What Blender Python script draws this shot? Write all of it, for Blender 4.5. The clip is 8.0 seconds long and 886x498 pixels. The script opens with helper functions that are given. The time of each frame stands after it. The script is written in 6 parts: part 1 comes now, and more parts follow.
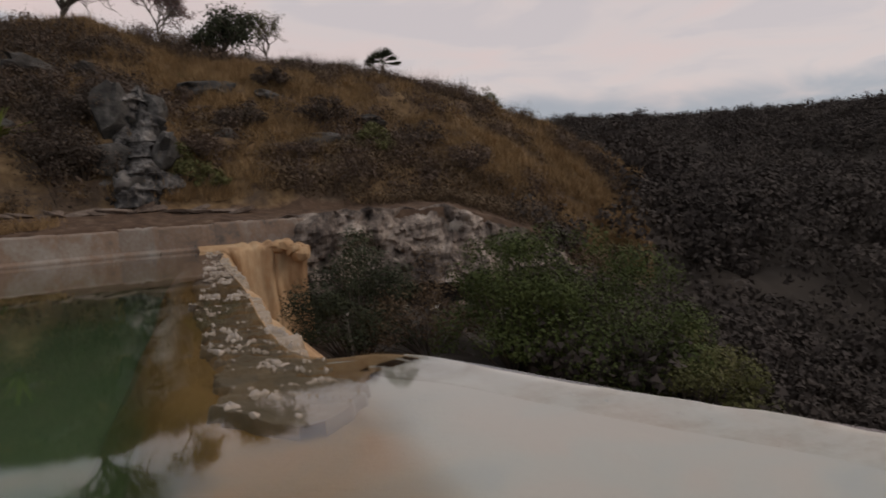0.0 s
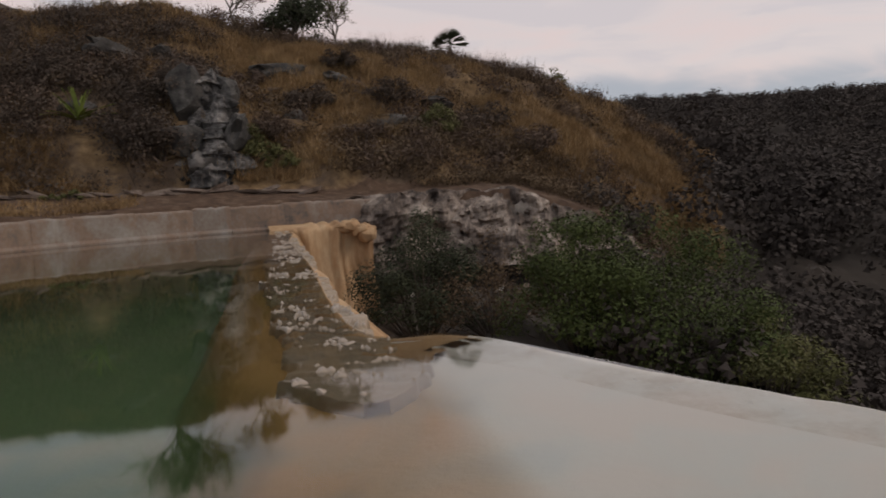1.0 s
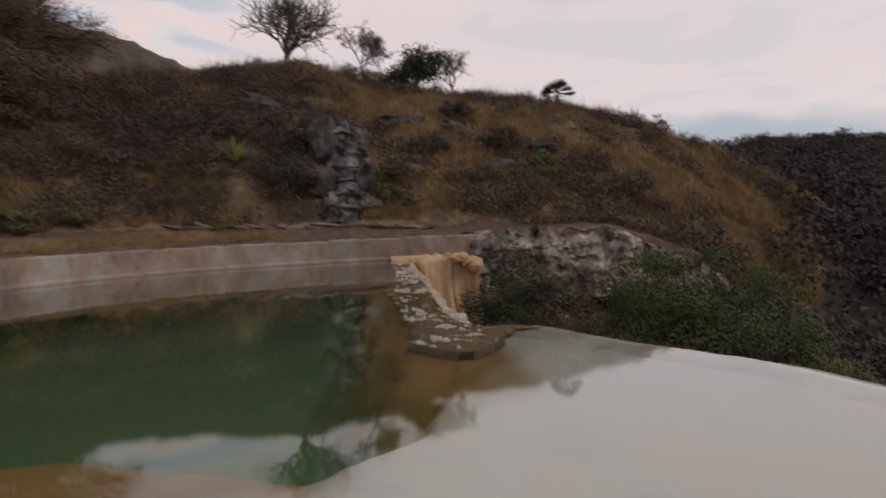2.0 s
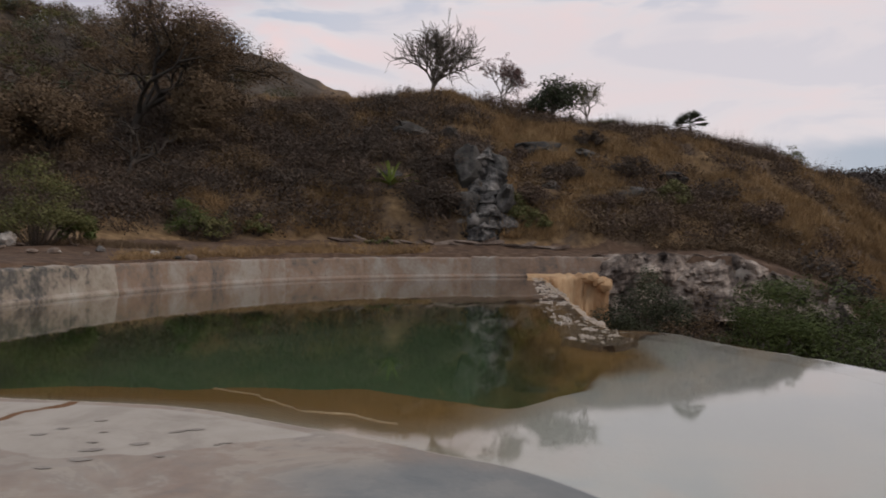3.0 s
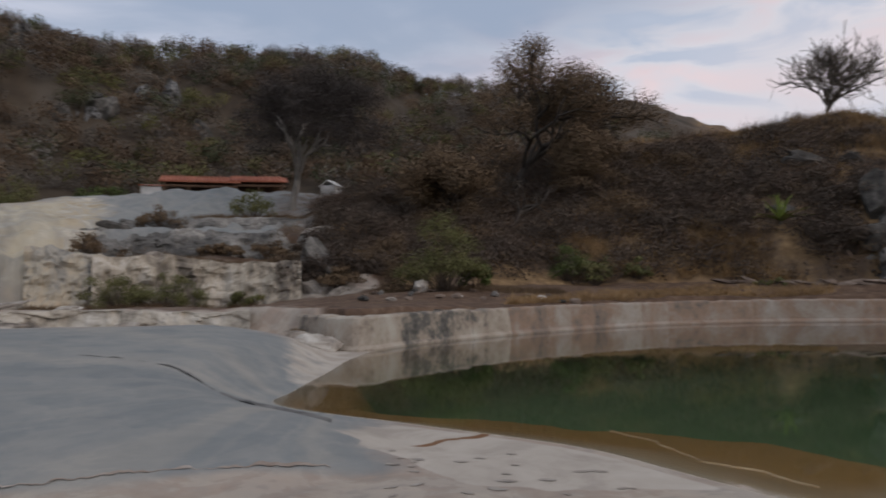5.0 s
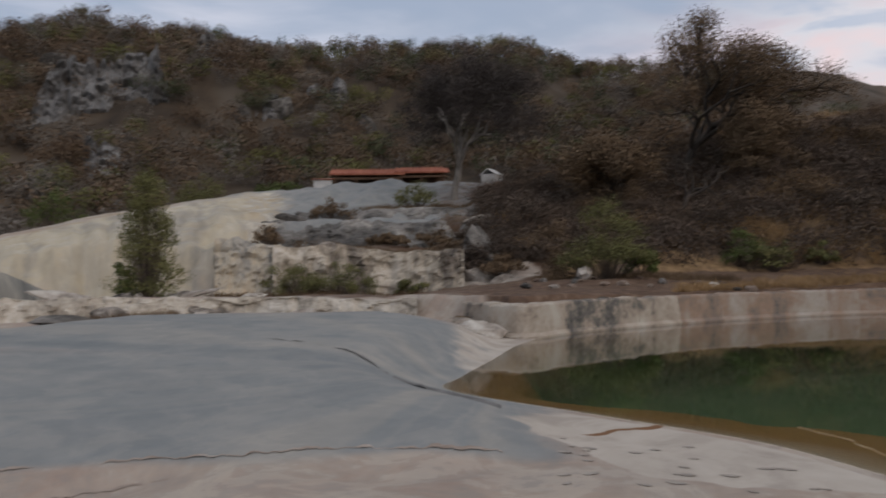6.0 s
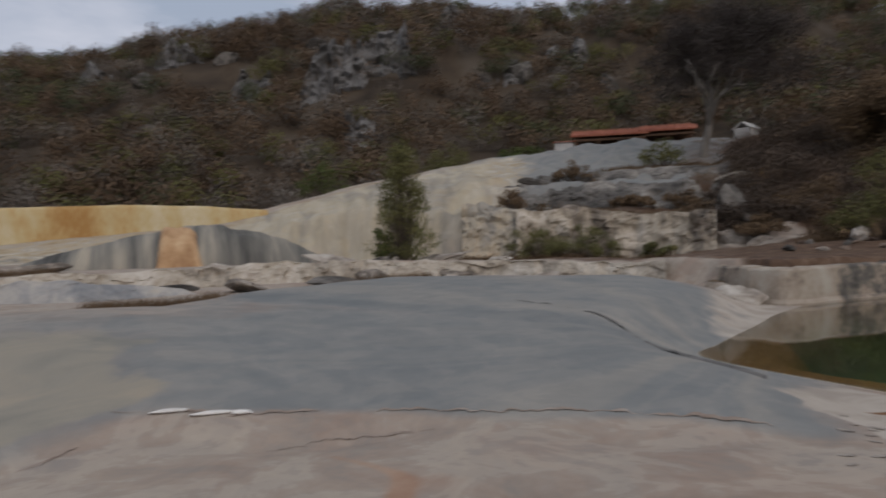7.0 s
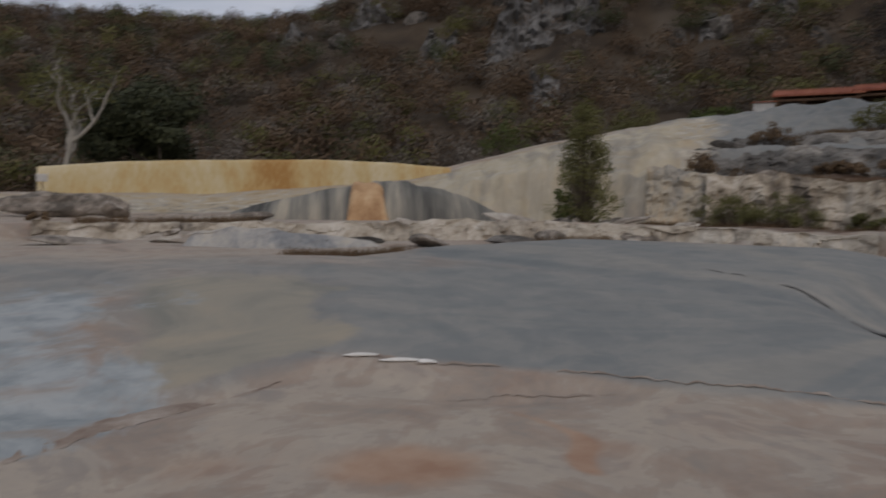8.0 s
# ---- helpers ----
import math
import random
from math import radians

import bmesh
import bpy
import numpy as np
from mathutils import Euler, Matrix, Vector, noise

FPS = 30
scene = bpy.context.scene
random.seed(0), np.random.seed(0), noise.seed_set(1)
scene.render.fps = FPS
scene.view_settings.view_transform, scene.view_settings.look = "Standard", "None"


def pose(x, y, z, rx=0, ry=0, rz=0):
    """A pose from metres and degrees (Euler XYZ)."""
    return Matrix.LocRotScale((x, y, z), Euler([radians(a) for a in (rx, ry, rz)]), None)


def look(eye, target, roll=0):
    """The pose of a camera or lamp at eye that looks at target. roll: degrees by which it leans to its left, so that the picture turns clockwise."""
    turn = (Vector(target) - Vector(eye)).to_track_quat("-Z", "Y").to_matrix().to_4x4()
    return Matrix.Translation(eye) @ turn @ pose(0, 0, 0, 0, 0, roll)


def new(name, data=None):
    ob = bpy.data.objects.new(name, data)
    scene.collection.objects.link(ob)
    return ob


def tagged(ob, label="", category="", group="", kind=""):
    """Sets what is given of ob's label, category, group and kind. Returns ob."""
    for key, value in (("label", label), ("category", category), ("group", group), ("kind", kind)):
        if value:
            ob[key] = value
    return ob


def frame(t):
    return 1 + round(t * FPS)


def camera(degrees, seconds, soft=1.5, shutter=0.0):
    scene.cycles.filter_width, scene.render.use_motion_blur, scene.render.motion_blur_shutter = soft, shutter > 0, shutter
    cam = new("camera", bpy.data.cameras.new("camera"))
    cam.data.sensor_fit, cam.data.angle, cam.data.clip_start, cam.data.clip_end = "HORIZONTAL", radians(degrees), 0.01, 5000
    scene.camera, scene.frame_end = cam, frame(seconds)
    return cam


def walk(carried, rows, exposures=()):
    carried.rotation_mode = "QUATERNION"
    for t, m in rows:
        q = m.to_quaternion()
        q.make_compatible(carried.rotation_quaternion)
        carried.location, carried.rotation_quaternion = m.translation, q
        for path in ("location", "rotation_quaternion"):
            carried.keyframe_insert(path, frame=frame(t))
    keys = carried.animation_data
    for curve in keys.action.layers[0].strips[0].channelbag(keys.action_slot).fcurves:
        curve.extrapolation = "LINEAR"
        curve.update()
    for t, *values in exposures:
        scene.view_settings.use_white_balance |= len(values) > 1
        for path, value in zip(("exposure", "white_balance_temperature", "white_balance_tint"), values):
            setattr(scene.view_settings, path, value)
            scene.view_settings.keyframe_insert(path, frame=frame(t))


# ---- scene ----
# The dusk view over a travertine spring pool, its overflow lip, and the dry hills round it.
# x right, y ahead of the first stand, z up; still water lies at z = 0.

# ---- camera and walk ----
cam = camera(60.75, 8.0, soft=1.7, shutter=0.5)
STAND = [  # seconds, x, y, z, yaw, pitch, roll
    (0.0, 1.40, 7.00, 1.49, -21.6, -4.30, -3.3),
    (0.5, 1.40, 7.00, 1.49, -18.6, -3.50, -3.2),
    (1.0, 1.40, 7.00, 1.49, -16.6, -5.40, -3.0),
    (1.2, 1.36, 6.60, 1.49, -15.2, -5.20, -2.8),
    (2.3, 0.62, 2.20, 1.54, -4.9, -1.20, -1.2),
    (2.5, 0.40, 1.45, 1.57, -2.6, -0.90, -0.3),
    (3.0, -0.01, 0.35, 1.60, 0.94, -0.68, 0.22),
    (3.4, -0.03, 0.35, 1.60, 3.46, -0.03, -0.70),
    (3.5, -0.03, 0.35, 1.60, 4.13, 0.09, -0.94),
    (4.0, -0.08, 0.34, 1.60, 12.58, 2.69, -1.70),
    (4.5, -0.13, 0.33, 1.60, 21.77, 2.89, -1.02),
    (6.0, -0.23, 0.26, 1.60, 40.97, 2.00, -1.07),
    (6.5, -0.26, 0.23, 1.60, 48.84, 0.47, -0.99),
    (7.0, -0.30, 0.18, 1.60, 59.13, -0.38, -1.48),
    (7.5, -0.32, 0.15, 1.60, 65.58, -1.41, -0.45),
    (8.0, -0.33, 0.10, 1.60, 72.49, -3.30, 0.62),
]


def aim(x, y, z, yaw, pitch, roll):
    return pose(x, y, z, 0, 0, yaw) @ pose(0, 0, 0, 90 + pitch) @ pose(0, 0, 0, 0, 0, roll)


walk(cam, [(t, aim(*p)) for t, *p in STAND], [(0.0, -0.14, 7100, 13), (1.2, 0.0, 7050, 13), (3.2, 0.12, 6650, 11), (4.5, 0.05, 6350, 10), (6.0, 0.15, 6500, 10), (7.2, -0.05, 6550, 10), (8.0, -0.22, 6600, 10)])

# ---- world, fill sun ----
world = bpy.data.worlds.new("dusk_sky")
scene.world = world
world.use_nodes = True
SUN_AZ, SUN_EL = -104.0, 8.0          # degrees left of +y, and above the horizon


def nodes_of(tree):
    tree.nodes.clear()

    def add(kind, **kw):
        n = tree.nodes.new(kind)
        for k, v in kw.items():
            if k in n.inputs:
                n.inputs[k].default_value = v
            else:
                setattr(n, k, v)
        return n

    def link(a, b):
        tree.links.new(a, b)

    return add, link


def sky():
    add, link = nodes_of(world.node_tree)
    out = add("ShaderNodeOutputWorld")
    geo = add("ShaderNodeTexCoord")
    clear = add("ShaderNodeTexSky", sky_type="NISHITA", sun_disc=False, sun_elevation=radians(SUN_EL),
                sun_rotation=radians(-SUN_AZ), altitude=1500.0, air_density=1.0, dust_density=1.5)
    dim = add("ShaderNodeVectorMath", operation="SCALE")
    dim.inputs["Scale"].default_value = 0.10
    link(clear.outputs[0], dim.inputs[0])
    # how near a direction is to the bright part of the western sky
    dot = add("ShaderNodeVectorMath", operation="DOT_PRODUCT")
    link(geo.outputs["Generated"], dot.inputs[0])
    a = radians(-24.0)
    dot.inputs[1].default_value = (-math.sin(a) * 0.96, math.cos(a) * 0.96, 0.28)
    glow = add("ShaderNodeMapRange", interpolation_type="SMOOTHSTEP")
    glow.inputs["From Min"].default_value, glow.inputs["From Max"].default_value = 0.52, 0.92
    link(dot.outputs["Value"], glow.inputs["Value"])
    # cloud sheets, stretched level
    squash = add("ShaderNodeMapping")
    squash.inputs["Scale"].default_value = (2.0, 2.0, 7.0)
    link(geo.outputs["Generated"], squash.inputs["Vector"])
    big = add("ShaderNodeTexNoise", Scale=1.5, Detail=5.0, Roughness=0.55, Distortion=0.4)
    link(squash.outputs[0], big.inputs["Vector"])
    ramp = add("ShaderNodeValToRGB")
    ramp.color_ramp.elements[0].position, ramp.color_ramp.elements[0].color = 0.36, (0.37, 0.42, 0.53, 1)
    ramp.color_ramp.elements[1].position, ramp.color_ramp.elements[1].color = 0.62, (0.62, 0.63, 0.72, 1)
    link(big.outputs["Fac"], ramp.inputs[0])
    # the bright west: lilac white with rosy puffs
    puffs = add("ShaderNodeTexNoise", Scale=2.6, Detail=4.0, Roughness=0.5, Distortion=0.6)
    link(squash.outputs[0], puffs.inputs["Vector"])
    rosy = add("ShaderNodeValToRGB")
    rosy.color_ramp.elements[0].position, rosy.color_ramp.elements[0].color = 0.40, (0.52, 0.57, 0.68, 1)
    rosy.color_ramp.elements[1].position, rosy.color_ramp.elements[1].color = 0.61, (0.90, 0.70, 0.69, 1)
    mid_ = rosy.color_ramp.elements.new(0.48)
    mid_.color = (0.76, 0.73, 0.765, 1)
    link(puffs.outputs["Fac"], rosy.inputs[0])
    up = add("ShaderNodeSeparateXYZ")
    link(geo.outputs["Generated"], up.inputs[0])
    # an even lilac veil low over the ravine, under the broken clouds
    veil = add("ShaderNodeMapRange", interpolation_type="SMOOTHSTEP")
    veil.inputs["From Min"].default_value, veil.inputs["From Max"].default_value = 0.36, 0.24
    link(up.outputs["Z"], veil.inputs["Value"])
    east = add("ShaderNodeVectorMath", operation="DOT_PRODUCT")
    link(geo.outputs["Generated"], east.inputs[0])
    east.inputs[1].default_value = (math.sin(radians(28)), math.cos(radians(28)), 0)
    wide = add("ShaderNodeMapRange", interpolation_type="SMOOTHSTEP")
    wide.inputs["From Min"].default_value, wide.inputs["From Max"].default_value = 0.70, 0.86
    link(east.outputs["Value"], wide.inputs["Value"])
    veiled = add("ShaderNodeMath", operation="MULTIPLY")
    link(veil.outputs[0], veiled.inputs[0])
    link(wide.outputs[0], veiled.inputs[1])
    thin = add("ShaderNodeMath", operation="MULTIPLY")
    link(veiled.outputs[0], thin.inputs[0])
    thin.inputs[1].default_value = 0.74
    soft = add("ShaderNodeMix", data_type="RGBA")
    link(thin.outputs[0], soft.inputs["Factor"])
    link(rosy.outputs[0], soft.inputs["A"])
    soft.inputs["B"].default_value = (0.725, 0.672, 0.712, 1)
    mix = add("ShaderNodeMix", data_type="RGBA")
    link(glow.outputs[0], mix.inputs["Factor"])
    link(ramp.outputs[0], mix.inputs["A"])
    link(soft.outputs["Result"], mix.inputs["B"])
    high = add("ShaderNodeMapRange", interpolation_type="SMOOTHSTEP")
    high.inputs["From Min"].default_value, high.inputs["From Max"].default_value = 0.36, 0.75
    link(up.outputs["Z"], high.inputs["Value"])
    over = add("ShaderNodeMix", data_type="RGBA")
    over.inputs["B"].default_value = (0.655, 0.675, 0.725, 1)
    link(high.outputs[0], over.inputs["Factor"])
    link(mix.outputs["Result"], over.inputs["A"])
    def sheet_of_cloud(under, bearing, near, far, z0, z1, colour, sway):
        """A grey cloud sheet round one bearing, between two heights with a ragged edge."""
        facing = add("ShaderNodeVectorMath", operation="DOT_PRODUCT")
        link(geo.outputs["Generated"], facing.inputs[0])
        facing.inputs[1].default_value = (-math.sin(radians(bearing)), math.cos(radians(bearing)), 0)
        side = add("ShaderNodeMapRange", interpolation_type="SMOOTHSTEP")
        side.inputs["From Min"].default_value, side.inputs["From Max"].default_value = far, near
        link(facing.outputs["Value"], side.inputs["Value"])
        ragged = add("ShaderNodeMath", operation="MULTIPLY_ADD")
        link(puffs.outputs["Fac"], ragged.inputs[0])
        ragged.inputs[1].default_value = sway
        link(up.outputs["Z"], ragged.inputs[2])
        rise = add("ShaderNodeMapRange", interpolation_type="SMOOTHSTEP")
        rise.inputs["From Min"].default_value, rise.inputs["From Max"].default_value = z0 + sway * 0.5, z1 + sway * 0.5
        link(ragged.outputs[0], rise.inputs["Value"])
        both_ = add("ShaderNodeMath", operation="MULTIPLY")
        link(side.outputs[0], both_.inputs[0])
        link(rise.outputs[0], both_.inputs[1])
        m_ = add("ShaderNodeMix", data_type="RGBA")
        link(both_.outputs[0], m_.inputs["Factor"])
        link(under, m_.inputs["A"])
        m_.inputs["B"].default_value = (*colour, 1)
        return m_.outputs["Result"]

    layer = sheet_of_cloud(over.outputs["Result"], 42.0, 0.90, 0.70, 0.27, 0.36, (0.35, 0.41, 0.53), 0.16)
    layer = sheet_of_cloud(layer, -46.0, 0.95, 0.90, 0.125, 0.09, (0.42, 0.47, 0.57), 0.10)
    both = add("ShaderNodeMix", data_type="RGBA", Factor=0.86)
    both.inputs["Factor"].default_value = 0.86
    link(dim.outputs[0], both.inputs["A"])
    link(layer, both.inputs["B"])
    bg = add("ShaderNodeBackground", Strength=1.0)
    link(both.outputs["Result"], bg.inputs[0])
    link(bg.outputs[0], out.inputs[0])


sky()
# added fill lamp, away from the western sunset, to brighten the hill's near side
fill_sun = new("fill_sun", bpy.data.lights.new("fill_sun", "SUN"))
fill_sun.data.energy, fill_sun.data.angle, fill_sun.data.color = 0.75, radians(25), (1.0, 0.86, 0.76)
sa, se = radians(SUN_AZ), radians(28)
fill_sun.matrix_world = look((0, 0, 60), (60 * math.sin(sa) * math.cos(se), -60 * math.cos(sa) * math.cos(se), 60 - 60 * math.sin(se)))

# ---- materials ----


def ramp_of(add, stops):
    r = add("ShaderNodeValToRGB")
    while len(r.color_ramp.elements) < len(stops):
        r.color_ramp.elements.new(0.5)
    for e, (p, c) in zip(r.color_ramp.elements, stops):
        e.position, e.color = p, (*c, 1)
    return r


def surface(name, stops, scale=3.0, fine=30.0, rough=0.85, bump=0.3, stretch=(1, 1, 1), turn=0.0, island=0.0, random_piece=0.0, metal=0.0, depth=0.02):
    """A weathered surface: a broad noise picks the colour, a fine one grains and roughens it."""
    m = bpy.data.materials.new(name)
    m.use_nodes = True
    add, link = nodes_of(m.node_tree)
    out, bsdf = add("ShaderNodeOutputMaterial"), add("ShaderNodeBsdfPrincipled", Roughness=rough, Metallic=metal)
    bsdf.inputs["Specular IOR Level"].default_value = 0.25
    link(bsdf.outputs[0], out.inputs[0])
    geo = add("ShaderNodeNewGeometry")
    mapped = add("ShaderNodeMapping")
    mapped.inputs["Scale"].default_value = stretch
    if turn:
        turned = add("ShaderNodeVectorRotate", rotation_type="Z_AXIS", Angle=radians(-turn))
        link(geo.outputs["Position"], turned.inputs["Vector"])
        link(turned.outputs[0], mapped.inputs["Vector"])
    else:
        link(geo.outputs["Position"], mapped.inputs["Vector"])
    broad = add("ShaderNodeTexNoise", Scale=scale, Detail=6.0, Roughness=0.6, Distortion=0.3)
    grain = add("ShaderNodeTexNoise", Scale=fine, Detail=4.0, Roughness=0.65)
    link(mapped.outputs[0], broad.inputs["Vector"])
    link(mapped.outputs[0], grain.inputs["Vector"])
    mixed = add("ShaderNodeMath", operation="MULTIPLY_ADD")
    link(grain.outputs["Fac"], mixed.inputs[0])
    mixed.inputs[1].default_value = 0.35
    off = add("ShaderNodeMath", operation="SUBTRACT")
    link(broad.outputs["Fac"], off.inputs[0])
    off.inputs[1].default_value = 0.175
    link(off.outputs[0], mixed.inputs[2])
    last = mixed
    for amount, socket in ((island, geo.outputs["Random Per Island"]),
                           (random_piece, add("ShaderNodeObjectInfo").outputs["Random"] if random_piece else None)):
        if amount:
            more = add("ShaderNodeMath", operation="MULTIPLY_ADD")
            half = add("ShaderNodeMath", operation="SUBTRACT")
            link(socket, half.inputs[0])
            half.inputs[1].default_value = 0.5
            link(half.outputs[0], more.inputs[0])
            more.inputs[1].default_value = amount
            link(last.outputs[0], more.inputs[2])
            last = more
    r = ramp_of(add, stops)
    link(last.outputs[0], r.inputs[0])
    link(r.outputs[0], bsdf.inputs["Base Color"])
    if bump:
        b = add("ShaderNodeBump", Strength=bump, Distance=depth)
        link(mixed.outputs[0], b.inputs["Height"])
        link(b.outputs[0], bsdf.inputs["Normal"])
    return m


def leaf_material(name, dark, light, dry=None):
    stops = [(0.15, dark), (0.6, light)] + ([(0.9, dry)] if dry else [])
    m = surface(name, stops, scale=0.5, fine=4.0, rough=0.75, bump=0, island=0.32)
    return m


def ground_material():
    """One sheet: travertine, bank soil, dry grass hill, far scrub, pool bed; the shares come from the sheet's own zones."""
    m = bpy.data.materials.new("ground")
    m.use_nodes = True
    add, link = nodes_of(m.node_tree)
    out, bsdf = add("ShaderNodeOutputMaterial"), add("ShaderNodeBsdfPrincipled", Roughness=0.85)
    bsdf.inputs["Specular IOR Level"].default_value = 0.2
    link(bsdf.outputs[0], out.inputs[0])
    geo = add("ShaderNodeNewGeometry")

    def noise_at(scale, detail=6.0, distort=0.3, stretch=None, rough=0.6):
        n = add("ShaderNodeTexNoise", Scale=scale, Detail=detail, Roughness=rough, Distortion=distort)
        if stretch:
            mp = add("ShaderNodeMapping")
            mp.inputs["Scale"].default_value = stretch
            link(geo.outputs["Position"], mp.inputs["Vector"])
            link(mp.outputs[0], n.inputs["Vector"])
        else:
            link(geo.outputs["Position"], n.inputs["Vector"])
        return n.outputs["Fac"]

    def mix(fac, a, b):
        n = add("ShaderNodeMix", data_type="RGBA")
        for s, v in (("Factor", fac), ("A", a), ("B", b)):
            if isinstance(v, (tuple, float)):
                n.inputs[s].default_value = v
            else:
                link(v, n.inputs[s])
        return n.outputs["Result"]

    def ramp(fac, stops):
        r = ramp_of(add, stops)
        link(fac, r.inputs[0])
        return r.outputs[0]

    def zone(name):
        a = add("ShaderNodeAttribute", attribute_name=name)
        return a.outputs["Fac"]

    def gated(z, n, soft=0.5, wide=0.15):
        """A zone's share with a ragged edge."""
        a = add("ShaderNodeMath", operation="MULTIPLY_ADD")
        link(n, a.inputs[0])
        a.inputs[1].default_value = soft
        link(z, a.inputs[2])
        r = add("ShaderNodeMapRange", interpolation_type="SMOOTHSTEP")
        r.inputs["From Min"].default_value, r.inputs["From Max"].default_value = 0.5 - wide + soft * 0.5, 0.5 + wide + soft * 0.5
        link(a.outputs[0], r.inputs["Value"])
        return r.outputs[0]

    patch, fleck, speck = noise_at(0.55, distort=0.8), noise_at(2.7), noise_at(22.0)
    broad = noise_at(0.23, detail=5.0, distort=0.9)
    layer = noise_at(0.8, detail=5.0, distort=1.1)
    beige = ramp(layer, [(0.38, (0.300, 0.215, 0.175)), (0.44, (0.330, 0.262, 0.218)), (0.455, (0.275, 0.240, 0.212)), (0.51, (0.310, 0.262, 0.222)), (0.522, (0.385, 0.325, 0.268)), (0.57, (0.360, 0.315, 0.268)), (0.585, (0.300, 0.272, 0.245)), (0.66, (0.345, 0.300, 0.260))])
    beige = mix(0.5, beige, ramp(broad, [(0.36, (0.320, 0.200, 0.150)), (0.45, (0.380, 0.305, 0.250)), (0.49, (0.250, 0.225, 0.205)), (0.53, (0.300, 0.255, 0.220)), (0.58, (0.410, 0.350, 0.285)), (0.66, (0.330, 0.300, 0.270))]))
    beige = mix(0.25, beige, ramp(fleck, [(0.3, (0.272, 0.224, 0.184)), (0.7, (0.448, 0.400, 0.344))]))
    plate = noise_at(0.75, detail=4.0, distort=0.9, rough=0.48)
    beige = mix(0.30, beige, ramp(plate, [(0.38, (0.235, 0.200, 0.180)), (0.425, (0.300, 0.195, 0.150)), (0.437, (0.350, 0.275, 0.228)), (0.488, (0.365, 0.298, 0.245)), (0.498, (0.265, 0.240, 0.218)), (0.545, (0.290, 0.250, 0.222)), (0.557, (0.405, 0.345, 0.282)), (0.61, (0.385, 0.335, 0.280)), (0.622, (0.310, 0.275, 0.245))]))
    spread = noise_at(0.95, detail=7.0, distort=0.5, rough=0.66)
    beige = mix(0.45, beige, ramp(spread, [(0.36, (0.205, 0.182, 0.165)), (0.43, (0.285, 0.215, 0.172)), (0.48, (0.330, 0.265, 0.218)), (0.50, (0.330, 0.285, 0.240)), (0.515, (0.425, 0.370, 0.310)), (0.58, (0.400, 0.348, 0.292)), (0.60, (0.300, 0.265, 0.235)), (0.68, (0.265, 0.245, 0.228))]))
    band = add("ShaderNodeAttribute", attribute_name="flow")
    bn = add("ShaderNodeMath", operation="MULTIPLY_ADD")
    link(broad, bn.inputs[0])
    bn.inputs[1].default_value = 2.6
    link(band.outputs["Fac"], bn.inputs[2])
    bands = add("ShaderNodeTexNoise", noise_dimensions="1D", Scale=0.5, Detail=2.5, Roughness=0.5)
    link(bn.outputs[0], bands.inputs["W"])
    grey = ramp(bands.outputs["Fac"], [(0.34, (0.128, 0.148, 0.160)), (0.43, (0.170, 0.186, 0.196)), (0.47, (0.232, 0.234, 0.226)), (0.52, (0.178, 0.194, 0.201)), (0.58, (0.228, 0.228, 0.218)), (0.66, (0.310, 0.288, 0.254))])
    grey = mix(0.36, grey, ramp(spread, [(0.38, (0.125, 0.148, 0.162)), (0.47, (0.185, 0.198, 0.203)), (0.50, (0.205, 0.212, 0.212)), (0.52, (0.290, 0.280, 0.258)), (0.60, (0.250, 0.246, 0.234)), (0.66, (0.180, 0.192, 0.198))]))
    grey = mix(0.25, grey, ramp(layer, [(0.34, (0.143, 0.155, 0.160)), (0.5, (0.218, 0.225, 0.220)), (0.66, (0.311, 0.298, 0.273))]))
    grey = mix(0.15, grey, ramp(fleck, [(0.3, (0.168, 0.176, 0.176)), (0.7, (0.353, 0.336, 0.311))]))
    greyer = gated(zone("grey"), broad, 1.3, 0.28)
    trav = mix(greyer, beige, grey)
    trav = mix(gated(zone("wash"), spread, 0.9, 0.14), trav, ramp(patch, [(0.38, (0.215, 0.210, 0.185)), (0.5, (0.285, 0.265, 0.222)), (0.62, (0.335, 0.295, 0.235))]))
    trav = mix(gated(zone("bleach"), spread, 1.6, 0.16), trav, ramp(fleck, [(0.35, (0.235, 0.265, 0.280)), (0.6, (0.360, 0.382, 0.392))]))
    pale = ramp(layer, [(0.34, (0.310, 0.249, 0.163)), (0.48, (0.430, 0.365, 0.267)), (0.56, (0.361, 0.331, 0.284)), (0.68, (0.54, 0.49, 0.40))])
    trav = mix(gated(zone("pale"), patch, 0.6), trav, pale)
    streaks = noise_at(1.3, stretch=(1.0, 1.0, 0.12), distort=0.2)
    trav = mix(gated(zone("stain"), streaks, 1.0), trav, (0.15, 0.145, 0.13, 1.0))
    down = add("ShaderNodeCombineXYZ")
    link(zone("fall"), down.inputs["X"])
    far_off = add("ShaderNodeVectorMath", operation="LENGTH")
    link(geo.outputs["Position"], far_off.inputs[0])
    slow = add("ShaderNodeMath", operation="MULTIPLY")
    link(far_off.outputs["Value"], slow.inputs[0])
    slow.inputs[1].default_value = 0.12
    link(slow.outputs[0], down.inputs["Y"])
    run = add("ShaderNodeTexNoise", Scale=0.75, Detail=5.0, Roughness=0.55, Distortion=0.9)
    link(down.outputs[0], run.inputs["Vector"])
    half_way = add("ShaderNodeMath", operation="MULTIPLY")
    link(gated(zone("drape"), fleck, 0.3), half_way.inputs[0])
    half_way.inputs[1].default_value = 0.62
